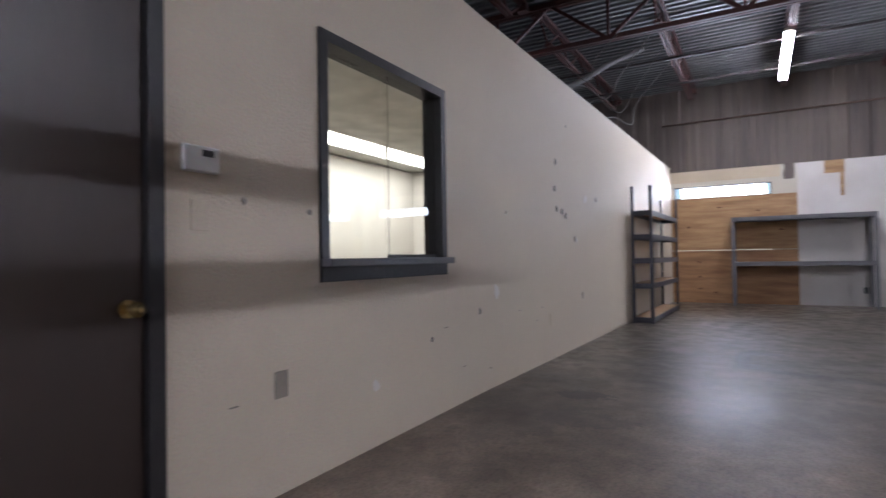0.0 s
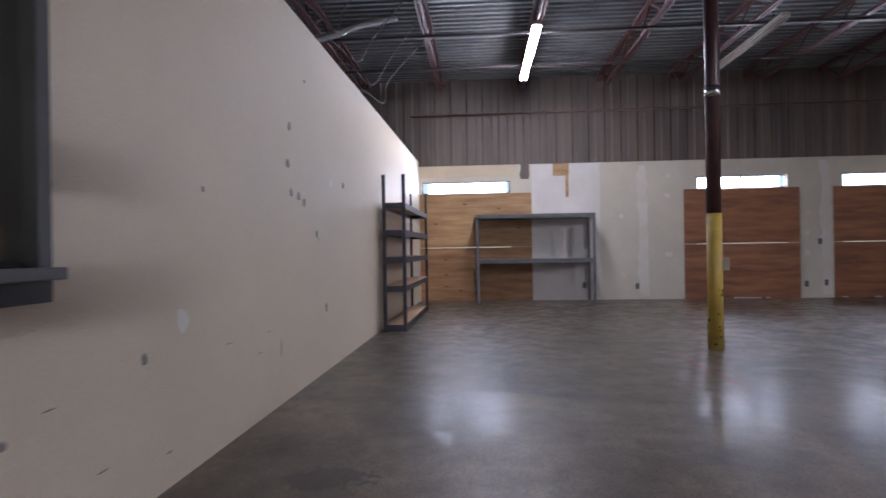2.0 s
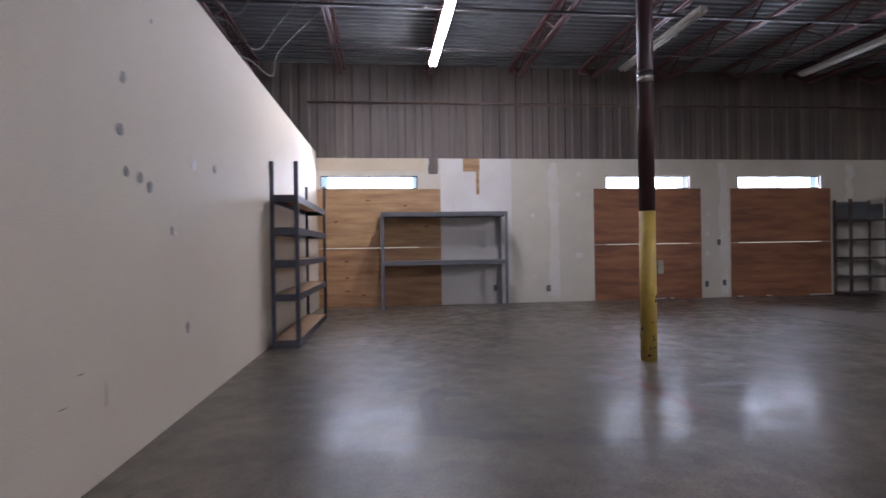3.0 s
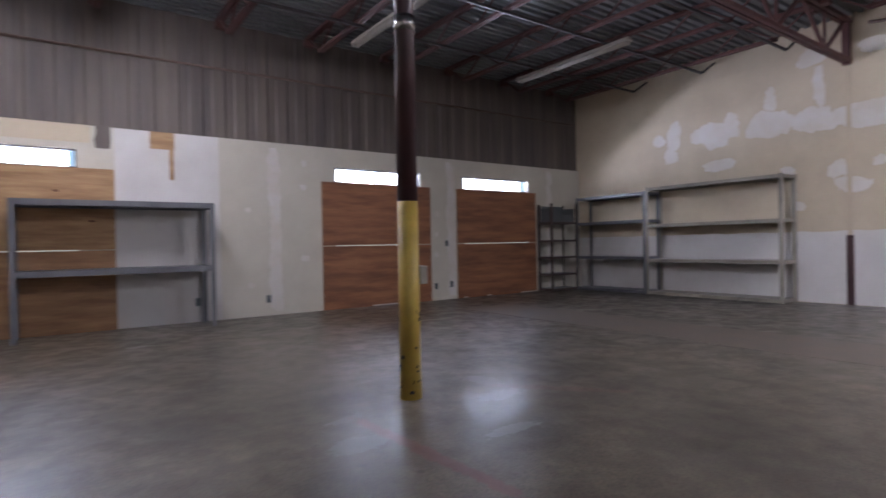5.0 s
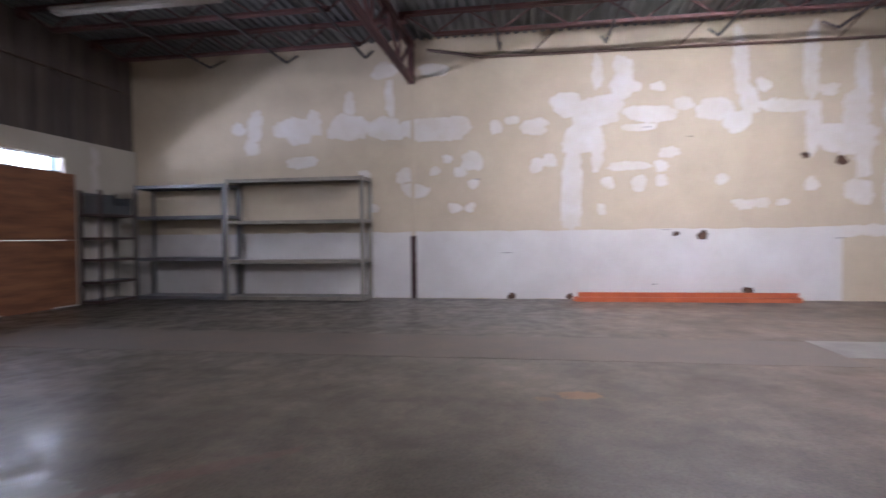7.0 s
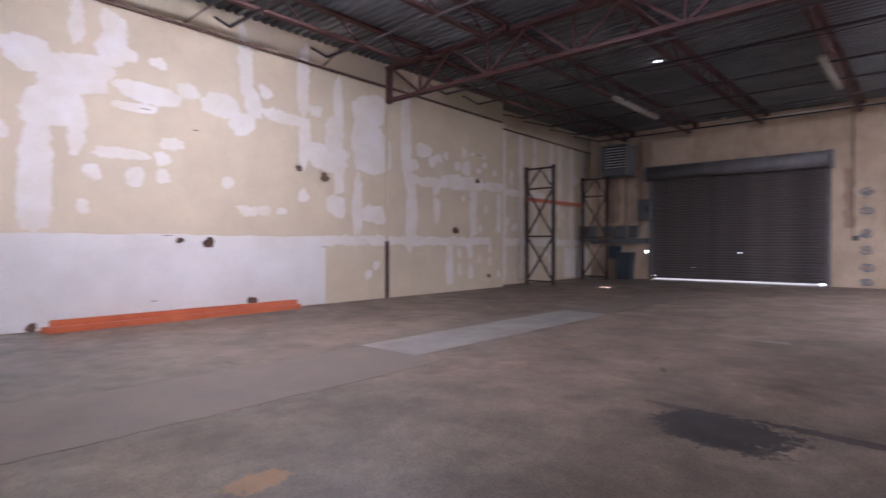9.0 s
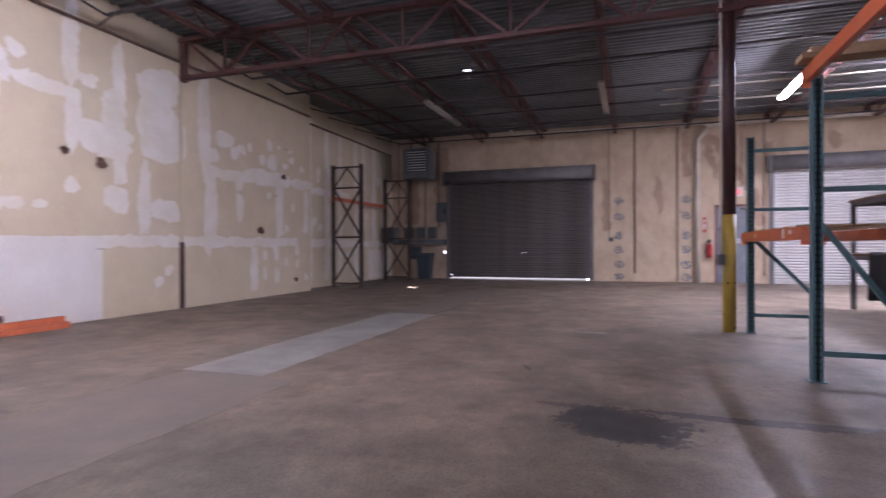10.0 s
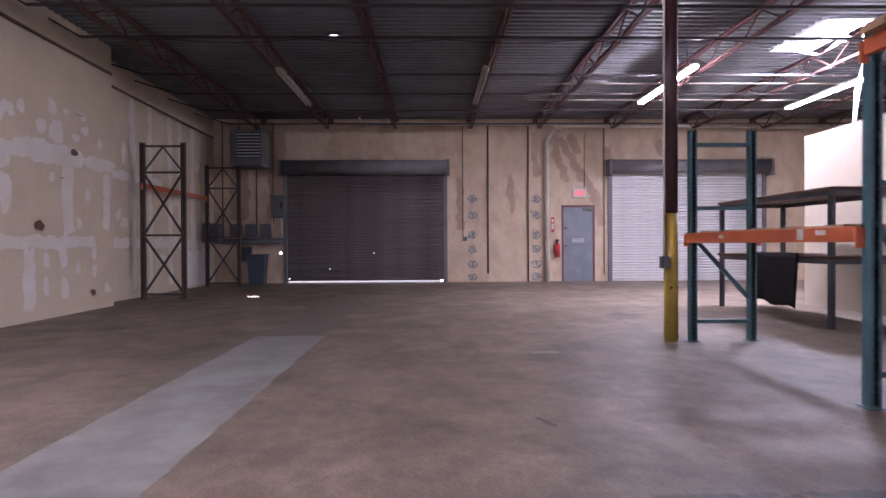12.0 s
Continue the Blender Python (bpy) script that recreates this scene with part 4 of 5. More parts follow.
# ---- steel exit door ----
e = thing("door_3", EXIT[0], SOUTH, 0, "closed grey steel exit door in a maroon frame", "door", kind="structure")
fb = B()
for xa, xb, za, zb in ((0.002, 0.055, 0, 2.158), (0.893, 0.948, 0, 2.158), (0.055, 0.893, 2.10, 2.158)):
    box(fb, xa, xb, -0.12, 0.012, za, zb)
part("door_frame", fb, M_REDFRAME, e)
leaf = part("door_leaf", box(B(), 0.058, 0.89, -0.05, -0.008, 0.008, 2.097), M_GREYDOOR, e)
part("door_knob", tube(tube(B(), (0.83, -0.008, 1.0), (0.83, 0.05, 1.0), 0.012), (0.83, 0.05, 1.0), (0.83, 0.085, 1.0), 0.03), M_CHROME, leaf)
part("deadbolt", tube(B(), (0.83, -0.008, 1.5), (0.83, 0.014, 1.5), 0.028), M_CHROME, leaf)
for k in range(3):
    part("notice_line", box(B(), 0.30, 0.64, -0.0078, -0.006, 1.10 + 0.045 * k, 1.122 + 0.045 * k), M_PLASTIC, leaf, "white lettering")
part("door_closer", box(B(), 0.12, 0.34, -0.008, 0.045, 2.02, 2.075), M_CHROME, e, bevel=0.005)

e = thing("exit_sign", 1.16, SOUTH, 2.37, "white exit sign with a glowing red face", "exit sign")
part("casing", box(B(), 0, 0.38, 0.002, 0.06, 0, 0.25), M_PLASTIC, e, bevel=0.01)
part("sign_face", box(B(), 0.05, 0.33, 0.061, 0.064, 0.04, 0.21), M_EXIT, e, "glowing red lettering panel")

e = thing("fire_extinguisher", 1.99, SOUTH + 0.09, 0.70, "red fire extinguisher with a black hose on the wall", "fire extinguisher")
part("cylinder", tube(tube(B(), (0, 0, 0), (0, 0, 0.33), 0.075, 16), (0, 0, 0.33), (0, 0, 0.40), 0.075, 16, 0.03), M_RED, e)
part("valve", box(tube(B(), (0, 0, 0.40), (0, 0, 0.45), 0.02), -0.06, 0.06, -0.015, 0.015, 0.45, 0.475), M_BLACK, e)
part("hose", string(B(), [(0.03, 0, 0.44), (0.10, 0.02, 0.40), (0.11, 0.02, 0.2), (0.09, 0.02, 0.08)], 0.011), M_BLACK, e)
part("bracket", box(B(), -0.03, 0.03, -0.088, -0.076, 0.1, 0.5), M_CHROME, e)
e = thing("extinguisher_sign", 2.06, SOUTH, 1.40, "red vertical fire extinguisher sign with white bars", "sign")
part("sign_plate", box(B(), 0, 0.09, 0.002, 0.006, 0, 0.42), M_RED, e)
part("sign_band", box(box(B(), 0.02, 0.07, 0.0062, 0.008, 0.08, 0.24), 0.02, 0.07, 0.0062, 0.008, 0.28, 0.36), M_PLASTIC, e)


# ---- pipes on the south wall ----
def pipe(name, pts, r, mat, label):
    return solid(name, string(B(), pts, r, 14), mat, label, "pipe")


Y = SOUTH + 0.12
pipe("drain_pipe", [(7.52, Y + 0.1, ROOF), (7.52, Y + 0.1, 4.50), (7.46, Y + 0.1, 4.43), (2.15, Y + 0.1, 4.40), (1.95, Y + 0.1, 4.30), (1.85, Y + 0.1, 4.36), (-7.9, Y + 0.1, 4.30)], 0.045, M_PIPE, "cream painted pipe running along the concrete wall")
pipe("down_pipe", [(2.02, Y + 0.02, 4.30), (2.29, Y + 0.02, 3.95), (2.29, Y + 0.02, 0.0)], 0.065, M_PIPE, "cream painted drain pipe down the concrete wall")
for px, z0, z1, r in ((4.65, 1.28, 4.40, 0.012), (3.94, 0.24, 4.40, 0.022), (2.80, 0.0, 4.40, 0.022), (0.64, 0.2, 4.4, 0.014), (1.20, 2.62, 4.2, 0.010)):
    pipe("conduit_pipe", [(px, SOUTH + r + 0.01, z0), (px, SOUTH + r + 0.01, z1)], r, M_RUSTPIPE, "thin brown conduit down the concrete wall")
solid("junction_box", box(B(), 4.53, 4.66, SOUTH + 0.002, SOUTH + 0.06, 1.16, 1.28), M_GREYBOX, "small grey junction box on the wall", "electrical box", bevel=0.006)

# ---- corner by the loading door ----
e = thing("unit_heater", 9.90, -9.95, 3.12, "grey hanging unit heater with louvres", "heater")
part("casing", box(B(), 0, 0.80, 0, 0.75, 0, 0.92), M_GREYBOX, e, bevel=0.015)
for k in range(8):
    part("louvre", bar(B(), (0.04, 0.765, 0.24 + 0.08 * k), (0.62, 0.765, 0.24 + 0.08 * k), 0.05, 0.022), M_PLASTIC, e)
part("grille_back", box(B(), 0.03, 0.63, 0.751, 0.755, 0.2, 0.86), M_BLACK, e)
for px in (0.08, 0.72):
    part("hanger", tube(B(), (px, 0.3, 0.92), (px, 0.3, ROOF - 3.12), 0.008, 6), M_PURLIN, e)
e = thing("electrical_panel", 9.62, SOUTH, 1.83, "grey electrical disconnect box on the wall", "electrical box")
part("box", box(B(), 0, 0.36, 0.003, 0.20, 0, 0.62), M_GREYBOX, e, bevel=0.008)
part("switch_handle", box(B(), 0.05, 0.09, 0.201, 0.24, 0.25, 0.42), M_BLACK, e)
part("conduit", tube(B(), (0.10, 0.06, -0.45), (0.10, 0.06, 0), 0.018), M_PIPE, e)
solid("wire_trough", box(B(), 9.70, 11.58, SOUTH + 0.004, SOUTH + 0.16, 1.10, 1.26), M_GREYBOX, "long grey wiring trough on the wall", "wire trough", bevel=0.006)
for k in range(3):
    solid("meter_box", box(B(), 10.0 + 0.42 * k, 10.28 + 0.42 * k, SOUTH + 0.004, SOUTH + 0.18, 1.29, 1.66), M_GREYBOX, "small grey electrical box above the trough", "electrical box", "boxes above the trough", bevel=0.008)
for k in range(4):
    pipe("conduit_pipe", [(9.95 + 0.47 * k, SOUTH + 0.03, 1.66), (9.95 + 0.47 * k, SOUTH + 0.03, 4.5)], 0.018, M_RUSTPIPE, "thin brown conduit down the concrete wall")
solid("transformer_box", box(B(), 11.15, 11.58, -9.95, -9.55, 1.15, 1.65), M_GREYBOX, "grey electrical box in the corner", "electrical box", bevel=0.01)
solid("wall_plate", box(B(), 10.55, 10.95, SOUTH + 0.004, SOUTH + 0.12, 0.62, 1.02), M_BLUEBIN, "blue-grey motor control box on the wall", "electrical box", bevel=0.01)
e = thing("waste_bin", 10.05, -10.25, 0, "blue-grey plastic waste bin standing on the floor", "bin")
b = B()
lo = [b.verts.new(p) for p in ((0.05, 0.04, 0), (0.43, 0.04, 0), (0.43, 0.34, 0), (0.05, 0.34, 0))]
hi = [b.verts.new(p) for p in ((0, 0, 0.78), (0.48, 0, 0.78), (0.48, 0.38, 0.78), (0, 0.38, 0.78))]
b.faces.new(lo[::-1])
b.faces.new(hi)
for i in range(4):
    b.faces.new((lo[i], lo[(i + 1) % 4], hi[(i + 1) % 4], hi[i]))
part("bin_body", b, M_BLUEBIN, e)
part("lid", box(B(), -0.02, 0.50, -0.02, 0.40, 0.781, 0.83), M_BLUEBIN, e, bevel=0.012)

# ---- office door and window in the partition ----
e = thing("door_4", WEST, DOOR_Y0, 0, "closed dark brown office door with a brass knob", "door", kind="structure")
w = DOOR_Y1 - DOOR_Y0
fb = B()
for ya, yb, za, zb in ((0.0, 0.06, 0, 2.10), (w - 0.06, w, 0, 2.10), (0.06, w - 0.06, 2.04, 2.10)):
    box(fb, -0.13, 0.022, ya, yb, za, zb)
part("door_frame", fb, M_FRAME, e)
leaf = part("door_leaf", box(B(), -0.055, -0.010, 0.063, w - 0.063, 0.008, 2.037), M_DOOR, e)
kb = tube(B(), (-0.01, w - 0.12, 0.868), (0.035, w - 0.12, 0.868), 0.013, 14)
tube(kb, (-0.01, w - 0.12, 0.868), (-0.003, w - 0.12, 0.868), 0.032, 16)
for k in range(5):
    tube(kb, (0.033 + 0.009 * k, w - 0.12, 0.868), (0.042 + 0.009 * k, w - 0.12, 0.868), (0.018, 0.025, 0.028, 0.026, 0.018)[k], 16, (0.025, 0.028, 0.026, 0.018, 0.006)[k])
part("door_knob", kb, M_BRASS, leaf, "polished brass knob")

e = thing("window_4", WEST, WIN_Y0, WIN_Z0, "dark-framed sliding office window with a sill", "window", kind="structure")
ww, wh = WIN_Y1 - WIN_Y0, WIN_Z1 - WIN_Z0
fb = B()
for ya, yb, za, zb in ((-0.035, 0.02, -0.03, wh + 0.035), (ww - 0.02, ww + 0.035, -0.03, wh + 0.035), (0.02, ww - 0.02, wh - 0.02, wh + 0.035), (0.02, ww - 0.02, -0.03, 0.02), (-0.035, ww + 0.035, -0.085, -0.03)):
    box(fb, -0.132, 0.018, ya, yb, za, zb)
part("window_frame", fb, M_FRAME, e)
part("window_sill", box(B(), 0.019, 0.085, -0.04, ww + 0.02, -0.01, 0.03), M_GREYSHELF, e, "grey projecting sill", 0.004)
for ya, yb, xo in ((0.02, 0.55 * ww, -0.09), (0.52 * ww, ww - 0.02, -0.045)):
    g = part("pane", box(B(), xo, xo + 0.006, ya, yb, 0.02, wh - 0.02), M_GLASS, e)
    g.visible_shadow = False
part("sash_rail", box(B(), -0.052, -0.038, 0.52 * ww, ww - 0.02, 0.02, 0.05), M_FRAME, e)

e = thing("thermostat", WEST, 1.43, 1.36, "white wall thermostat with a small grey display", "thermostat")
part("casing", box(B(), 0.001, 0.03, 0, 0.155, 0, 0.10), M_PLASTIC, e, bevel=0.006)
part("display", box(B(), 0.0305, 0.032, 0.075, 0.125, 0.06, 0.085), M_FRAME, e, "grey display")


def plate(name, label, x, y, z, facing, w=0.075, h=0.118, mat=None):
    e = thing(name, x, y, z, label, "wall outlet", "outlets", {"x": 90, "-x": -90, "-y": 0, "y": 180}[facing])
    part("cover_plate", box(B(), -w / 2, w / 2, -0.008, -0.001, -h / 2, h / 2), mat or M_PLASTIC, e, bevel=0.002)
    for dz in (-0.026, 0.026):
        part("socket", box(B(), -0.017, 0.017, -0.0095, -0.0082, dz - 0.014, dz + 0.014), mat or M_FRAME, e)


plate("wall_outlet", "pale electrical outlet on the beige partition", WEST, 1.91, 0.48, "x", mat=M_BEIGESHELF)
plate("wall_outlet", "painted-over electrical outlet on the beige partition", partition_x(5.45), 5.45, 0.40, "x", mat=M_BEIGE)
plate("light_switch", "painted-over switch plate below the thermostat", WEST, 1.51, 1.20, "x", mat=M_BEIGE)
for ox, oz in ((3.68, 0.27), (7.25, 1.12), (6.98, 0.28), (7.36, 0.30), (2.62, 0.30)):
    plate("wall_outlet", "grey electrical outlet on the drywall", ox, NORTH, oz, "-y", mat=M_GREYBOX)


# ================= WALL FINISHES =================
def skin(bm, axis, at, u0, u1, v0, v1, thick, seed, wob=0.02):
    """A thin coat on a wall or floor plane with two wavering long edges; thick is signed, towards the room."""
    rnd = random.Random(seed)
    if axis != "z":
        v0 = max(v0, 0.004)
    along_u = (u1 - u0) >= (v1 - v0)
    length, width = (u1 - u0, v1 - v0) if along_u else (v1 - v0, u1 - u0)
    w = min(wob, 0.2 * width)
    n = max(3, int(length / 0.16))
    def p(u, v, d):
        if axis != "z":
            v = max(v, 0.004)
        return (at + d, u, v) if axis == "x" else (u, at + d, v) if axis == "y" else (u, v, at + d)
    rows = []
    for i in range(n + 1):
        s, ja, jb = length * i / n, rnd.uniform(-w, w), rnd.uniform(-w, w)
        a, b = ((u0 + s, v0 + ja), (u0 + s, v1 + jb)) if along_u else ((u0 + ja, v0 + s), (u1 + jb, v0 + s))
        rows.append([bm.verts.new(p(*q, d)) for q, d in ((a, thick), (b, thick), (b, 0), (a, 0))])
    for r, q in zip(rows, rows[1:]):
        bm.faces.new((r[0], r[1], q[1], q[0]))
        bm.faces.new((r[1], r[2], q[2], q[1]))
        bm.faces.new((r[3], r[0], q[0], q[3]))
    bm.faces.new(rows[0])
    bm.faces.new(rows[-1])
    return bm


# white dado and taped seams on the east wall
part("white_dado", skin(B(), "x", EAST, 0.50, NORTH - 0.02, 0.0, 1.19, -0.003, 5, 0.012), M_WHITE, east, "white painted lower band")
SEAMS = ((0.20, 2.9, 0.09, 1.0), (-2.86, 0.60, 0.11, 0.52), (-3.70, 1.80, 0.12, 0.62), (-4.72, 1.85, 0.10, 0.55), (-1.85, 1.13, 2.6, 0.085), (-2.35, 2.40, 0.95, 0.09))
for k, (sy, sz, hy, hz) in enumerate(SEAMS):
    p, q, wide = ((sy - hy, sz), (sy + hy, sz), 2 * hz) if hy > hz else ((sy, sz - hz), (sy, sz + hz), 2 * hy)
    part("taped_seam", coat_band(B(), "x", EAST, p, q, wide, -0.0011 - 0.00004 * k, 20 + k), M_MUD, east)


def plaster(places, seed):
    """Filler patches on the east drywall: y, z and half their width and height."""
    for k, (py, pz, hy, hz) in enumerate(places):
        part("plaster_patch", coat(B(), "x", py, pz, hy, hz, EAST, -0.0014 - 0.00004 * (k + seed % 7), seed + k), M_MUD, east)


plaster(((10.83, 3.16, 0.13, 0.12), (10.50, 3.20, 0.15, 0.28), (10.57, 2.81, 0.13, 0.17), (9.99, 3.10, 0.15, 0.14), (9.66, 3.09, 0.30, 0.24), (9.34, 3.22, 0.15, 0.22), (9.58, 2.50, 0.33, 0.10),
         (8.92, 3.05, 0.16, 0.14), (8.65, 3.11, 0.32, 0.25), (8.66, 3.54, 0.09, 0.23), (7.98, 3.05, 0.34, 0.20), (7.90, 3.59, 0.09, 0.32), (8.00, 4.09, 0.23, 0.14), (7.09, 4.06, 0.26, 0.11),
         (7.06, 3.02, 0.59, 0.23), (7.39, 2.96, 0.21, 0.14), (6.00, 3.01, 0.11, 0.11), (5.72, 3.11, 0.11, 0.08), (5.34, 2.98, 0.25, 0.13), (4.79, 3.34, 0.26, 0.21), (4.28, 3.21, 0.43, 0.25)), 100)
plaster(((4.29, 2.58, 0.10, 0.43), (4.71, 1.94, 0.17, 0.81), (4.54, 2.78, 0.30, 0.31), (3.88, 3.63, 0.18, 0.25), (4.28, 3.86, 0.09, 0.27), (5.30, 2.32, 0.12, 0.12), (5.08, 2.39, 0.11, 0.11),
         (6.42, 2.43, 0.17, 0.18), (6.87, 2.48, 0.09, 0.07), (6.63, 2.24, 0.12, 0.09), (6.40, 2.03, 0.10, 0.08), (7.09, 2.27, 0.10, 0.07), (7.45, 1.93, 0.25, 0.12), (7.65, 2.20, 0.14, 0.14),
         (8.39, 2.24, 0.11, 0.08), (6.74, 1.61, 0.11, 0.09), (6.47, 1.61, 0.09, 0.08), (8.24, 1.62, 0.10, 0.08), (4.12, 1.99, 0.10, 0.10), (4.22, 1.54, 0.08, 0.09)), 131)
plaster(((3.85, 3.89, 0.15, 0.23), (3.68, 3.58, 0.11, 0.09), (3.30, 3.57, 0.11, 0.08), (3.42, 3.12, 0.42, 0.14), (2.90, 3.27, 0.15, 0.11), (3.60, 2.90, 0.26, 0.07), (3.13, 2.47, 0.18, 0.08),
         (3.77, 2.26, 0.32, 0.08), (3.25, 2.25, 0.12, 0.09), (3.25, 2.01, 0.10, 0.09), (3.61, 1.96, 0.11, 0.15), (2.29, 2.00, 0.09, 0.09), (2.40, 3.15, 0.33, 0.17), (2.06, 2.94, 0.21, 0.18),
         (2.01, 3.90, 0.12, 0.56), (1.88, 3.29, 0.15, 0.22), (1.66, 3.51, 0.11, 0.11), (1.47, 3.17, 0.24, 0.11), (1.13, 3.15, 0.17, 0.11), (0.69, 3.39, 0.15, 0.09), (0.95, 3.84, 0.12, 0.61)), 162)
plaster(((0.93, 2.81, 0.12, 0.43), (0.44, 2.61, 0.51, 0.23), (0.23, 3.69, 0.10, 0.39), (0.31, 3.05, 0.22, 0.27), (-0.54, 3.61, 0.43, 0.31), (-0.57, 2.90, 0.48, 0.52), (-0.23, 1.80, 0.11, 0.62),
         (0.26, 1.75, 0.21, 0.20), (-0.64, 1.63, 0.30, 0.18), (0.94, 1.89, 0.11, 0.10), (1.96, 1.58, 0.16, 0.09), (1.69, 1.60, 0.11, 0.09), (1.37, 1.60, 0.09, 0.06), (-1.51, 3.20, 0.15, 1.05),
         (-1.65, 1.67, 0.17, 0.74), (-2.02, 3.05, 0.23, 0.16), (-2.30, 2.84, 0.14, 0.13), (-1.73, 2.70, 0.12, 0.13), (-0.70, 0.65, 0.09, 0.08), (-0.49, 0.48, 0.09, 0.09)), 193)
plaster(((-2.51, 2.95, 0.10, 0.10), (-2.73, 3.02, 0.08, 0.09), (-2.42, 2.29, 0.13, 0.15), (-3.12, 2.83, 0.10, 0.11), (-3.36, 3.17, 0.10, 0.11), (-3.69, 3.17, 0.07, 0.05), (-3.45, 2.81, 0.16, 0.16),
         (-3.91, 2.80, 0.10, 0.06), (-4.13, 2.96, 0.10, 0.08), (-4.54, 2.82, 0.08, 0.08), (-4.09, 3.16, 0.07, 0.06), (-3.00, 2.53, 0.40, 0.11), (-3.63, 2.47, 0.52, 0.15), (-4.53, 2.47, 0.45, 0.11),
         (-3.34, 2.12, 0.07, 0.07), (-4.19, 1.92, 0.07, 0.10), (-3.75, 1.53, 0.05, 0.07), (-3.96, 1.44, 0.07, 0.09), (-3.20, 0.87, 0.06, 0.12), (-3.19, 0.49, 0.06, 0.14), (-3.57, 0.90, 0.10, 0.15)), 224)
plaster(((-3.60, 0.42, 0.09, 0.17), (-3.93, 0.72, 0.06, 0.10), (-4.35, 0.94, 0.06, 0.10), (-4.35, 0.65, 0.06, 0.10), (-4.71, 0.34, 0.08, 0.08), (-2.43, 1.80, 0.10, 0.30), (-5.25, 2.80, 0.07, 0.21),
         (-5.08, 1.64, 0.09, 0.12)), 255)
# broken holes and scuffs in the east drywall
M_HOLE = material("broken_gypsum", (0.16, 0.085, 0.05), 0.9, 0, (0.04, 0.022, 0.015), 14, 60, 0.3)
for k, (py, pz, r) in enumerate(((2.60, 1.08, 0.085), (3.02, 1.11, 0.05), (0.51, 2.25, 0.085), (1.04, 2.35, 0.06), (-3.06, 1.375, 0.09), (-3.85, 2.56, 0.07), (5.75, 0.05, 0.07), (4.76, 0.05, 0.06), (1.9, 0.16, 0.08), (-4.3, 0.30, 0.06))):
    part("wall_hole", blob(B(), "x", py, pz, r, r * 0.85, EAST, -0.0125, 300 + k, 18, 0.25), M_HOLE, east, "torn hole in the drywall")
for k in range(9):
    rnd = random.Random(900 + k)
    py, pz = rnd.uniform(-4, 6.5), rnd.uniform(0.1, 3.2)
    part("scuff_mark", blob(B(), "x", py, pz, rnd.uniform(0.04, 0.12), 0.005, EAST, -0.0130, 400 + k, 12), M_STAIN, east)
for sy in GIRDERS:
    e = thing("wall_stud", EAST, sy, 0, "maroon steel stud set into the drywall", "stud", "wall studs", kind="structure")
    part("bare_steel", box(B(), -0.018, -0.001, -0.05, 0.05, 0, 1.12), M_MAROON, e)
    part("painted_ridge", box(B(), -0.014, -0.001, -0.032, 0.032, 1.122, 3.82), M_TAN, e)
solid("wall_pipe", string(B(), [(EAST - 0.05, -4.8, 4.10), (EAST - 0.05, 6.2, 4.22), (EAST - 0.05, 7.2, 4.40)], 0.026, 10), M_RUSTPIPE, "brown pipe along the top of the drywall", "pipe")
for k in range(4):
    solid("pipe_strut", bar(B(), (EAST - 0.05, 5.4 - 2.4 * k, 4.215 - 0.026 * k), (EAST - 0.05, 5.0 - 2.4 * k, ROOF - 0.02), 0.025, 0.025), M_RUSTPIPE, "thin brown strut holding the pipe", "strut", "pipe struts")
solid("wall_pipe", string(B(), [(EAST_S - 0.05, -10.3, 4.05), (EAST_S - 0.05, -4.95, 4.10)], 0.026, 10), M_RUSTPIPE, "brown pipe along the top of the drywall", "pipe")

# finishes of the southern part of the east wall
we_s = bpy.data.objects["wall_east_south"]
for k, (p, q, wide) in enumerate((((-5.12, 0.0), (-5.12, 4.3), 0.20), ((-5.5, 0.0), (-5.5, 4.3), 0.16), ((-6.3, 0.1), (-6.3, 4.2), 0.20), ((-7.0, 0.2), (-7.0, 4.2), 0.14), ((-7.9, 0.1), (-7.9, 4.2), 0.22),
                                  ((-8.4, 1.5), (-8.4, 4.2), 0.16), ((-9.1, 0.0), (-9.1, 4.1), 0.24), ((-9.8, 0.0), (-9.8, 4.1), 0.30), ((-9.9, 1.13), (-5.0, 1.13), 0.18), ((-7.6, 2.45), (-5.0, 2.45), 0.16), ((-10.3, 0.5), (-8.6, 0.5), 0.9))):
    part("taped_seam", coat_band(B(), "x", EAST_S, p, q, wide, -0.0011 - 0.00004 * k, 60 + k), M_MUD, we_s)
for k in range(16):
    rnd = random.Random(700 + k)
    part("plaster_patch", coat(B(), "x", rnd.uniform(-10, -5.2), rnd.uniform(0.3, 3.6), rnd.uniform(0.06, 0.16), rnd.uniform(0.07, 0.16), EAST_S, -0.0017 - 0.00004 * k, 500 + k), M_MUD, we_s)

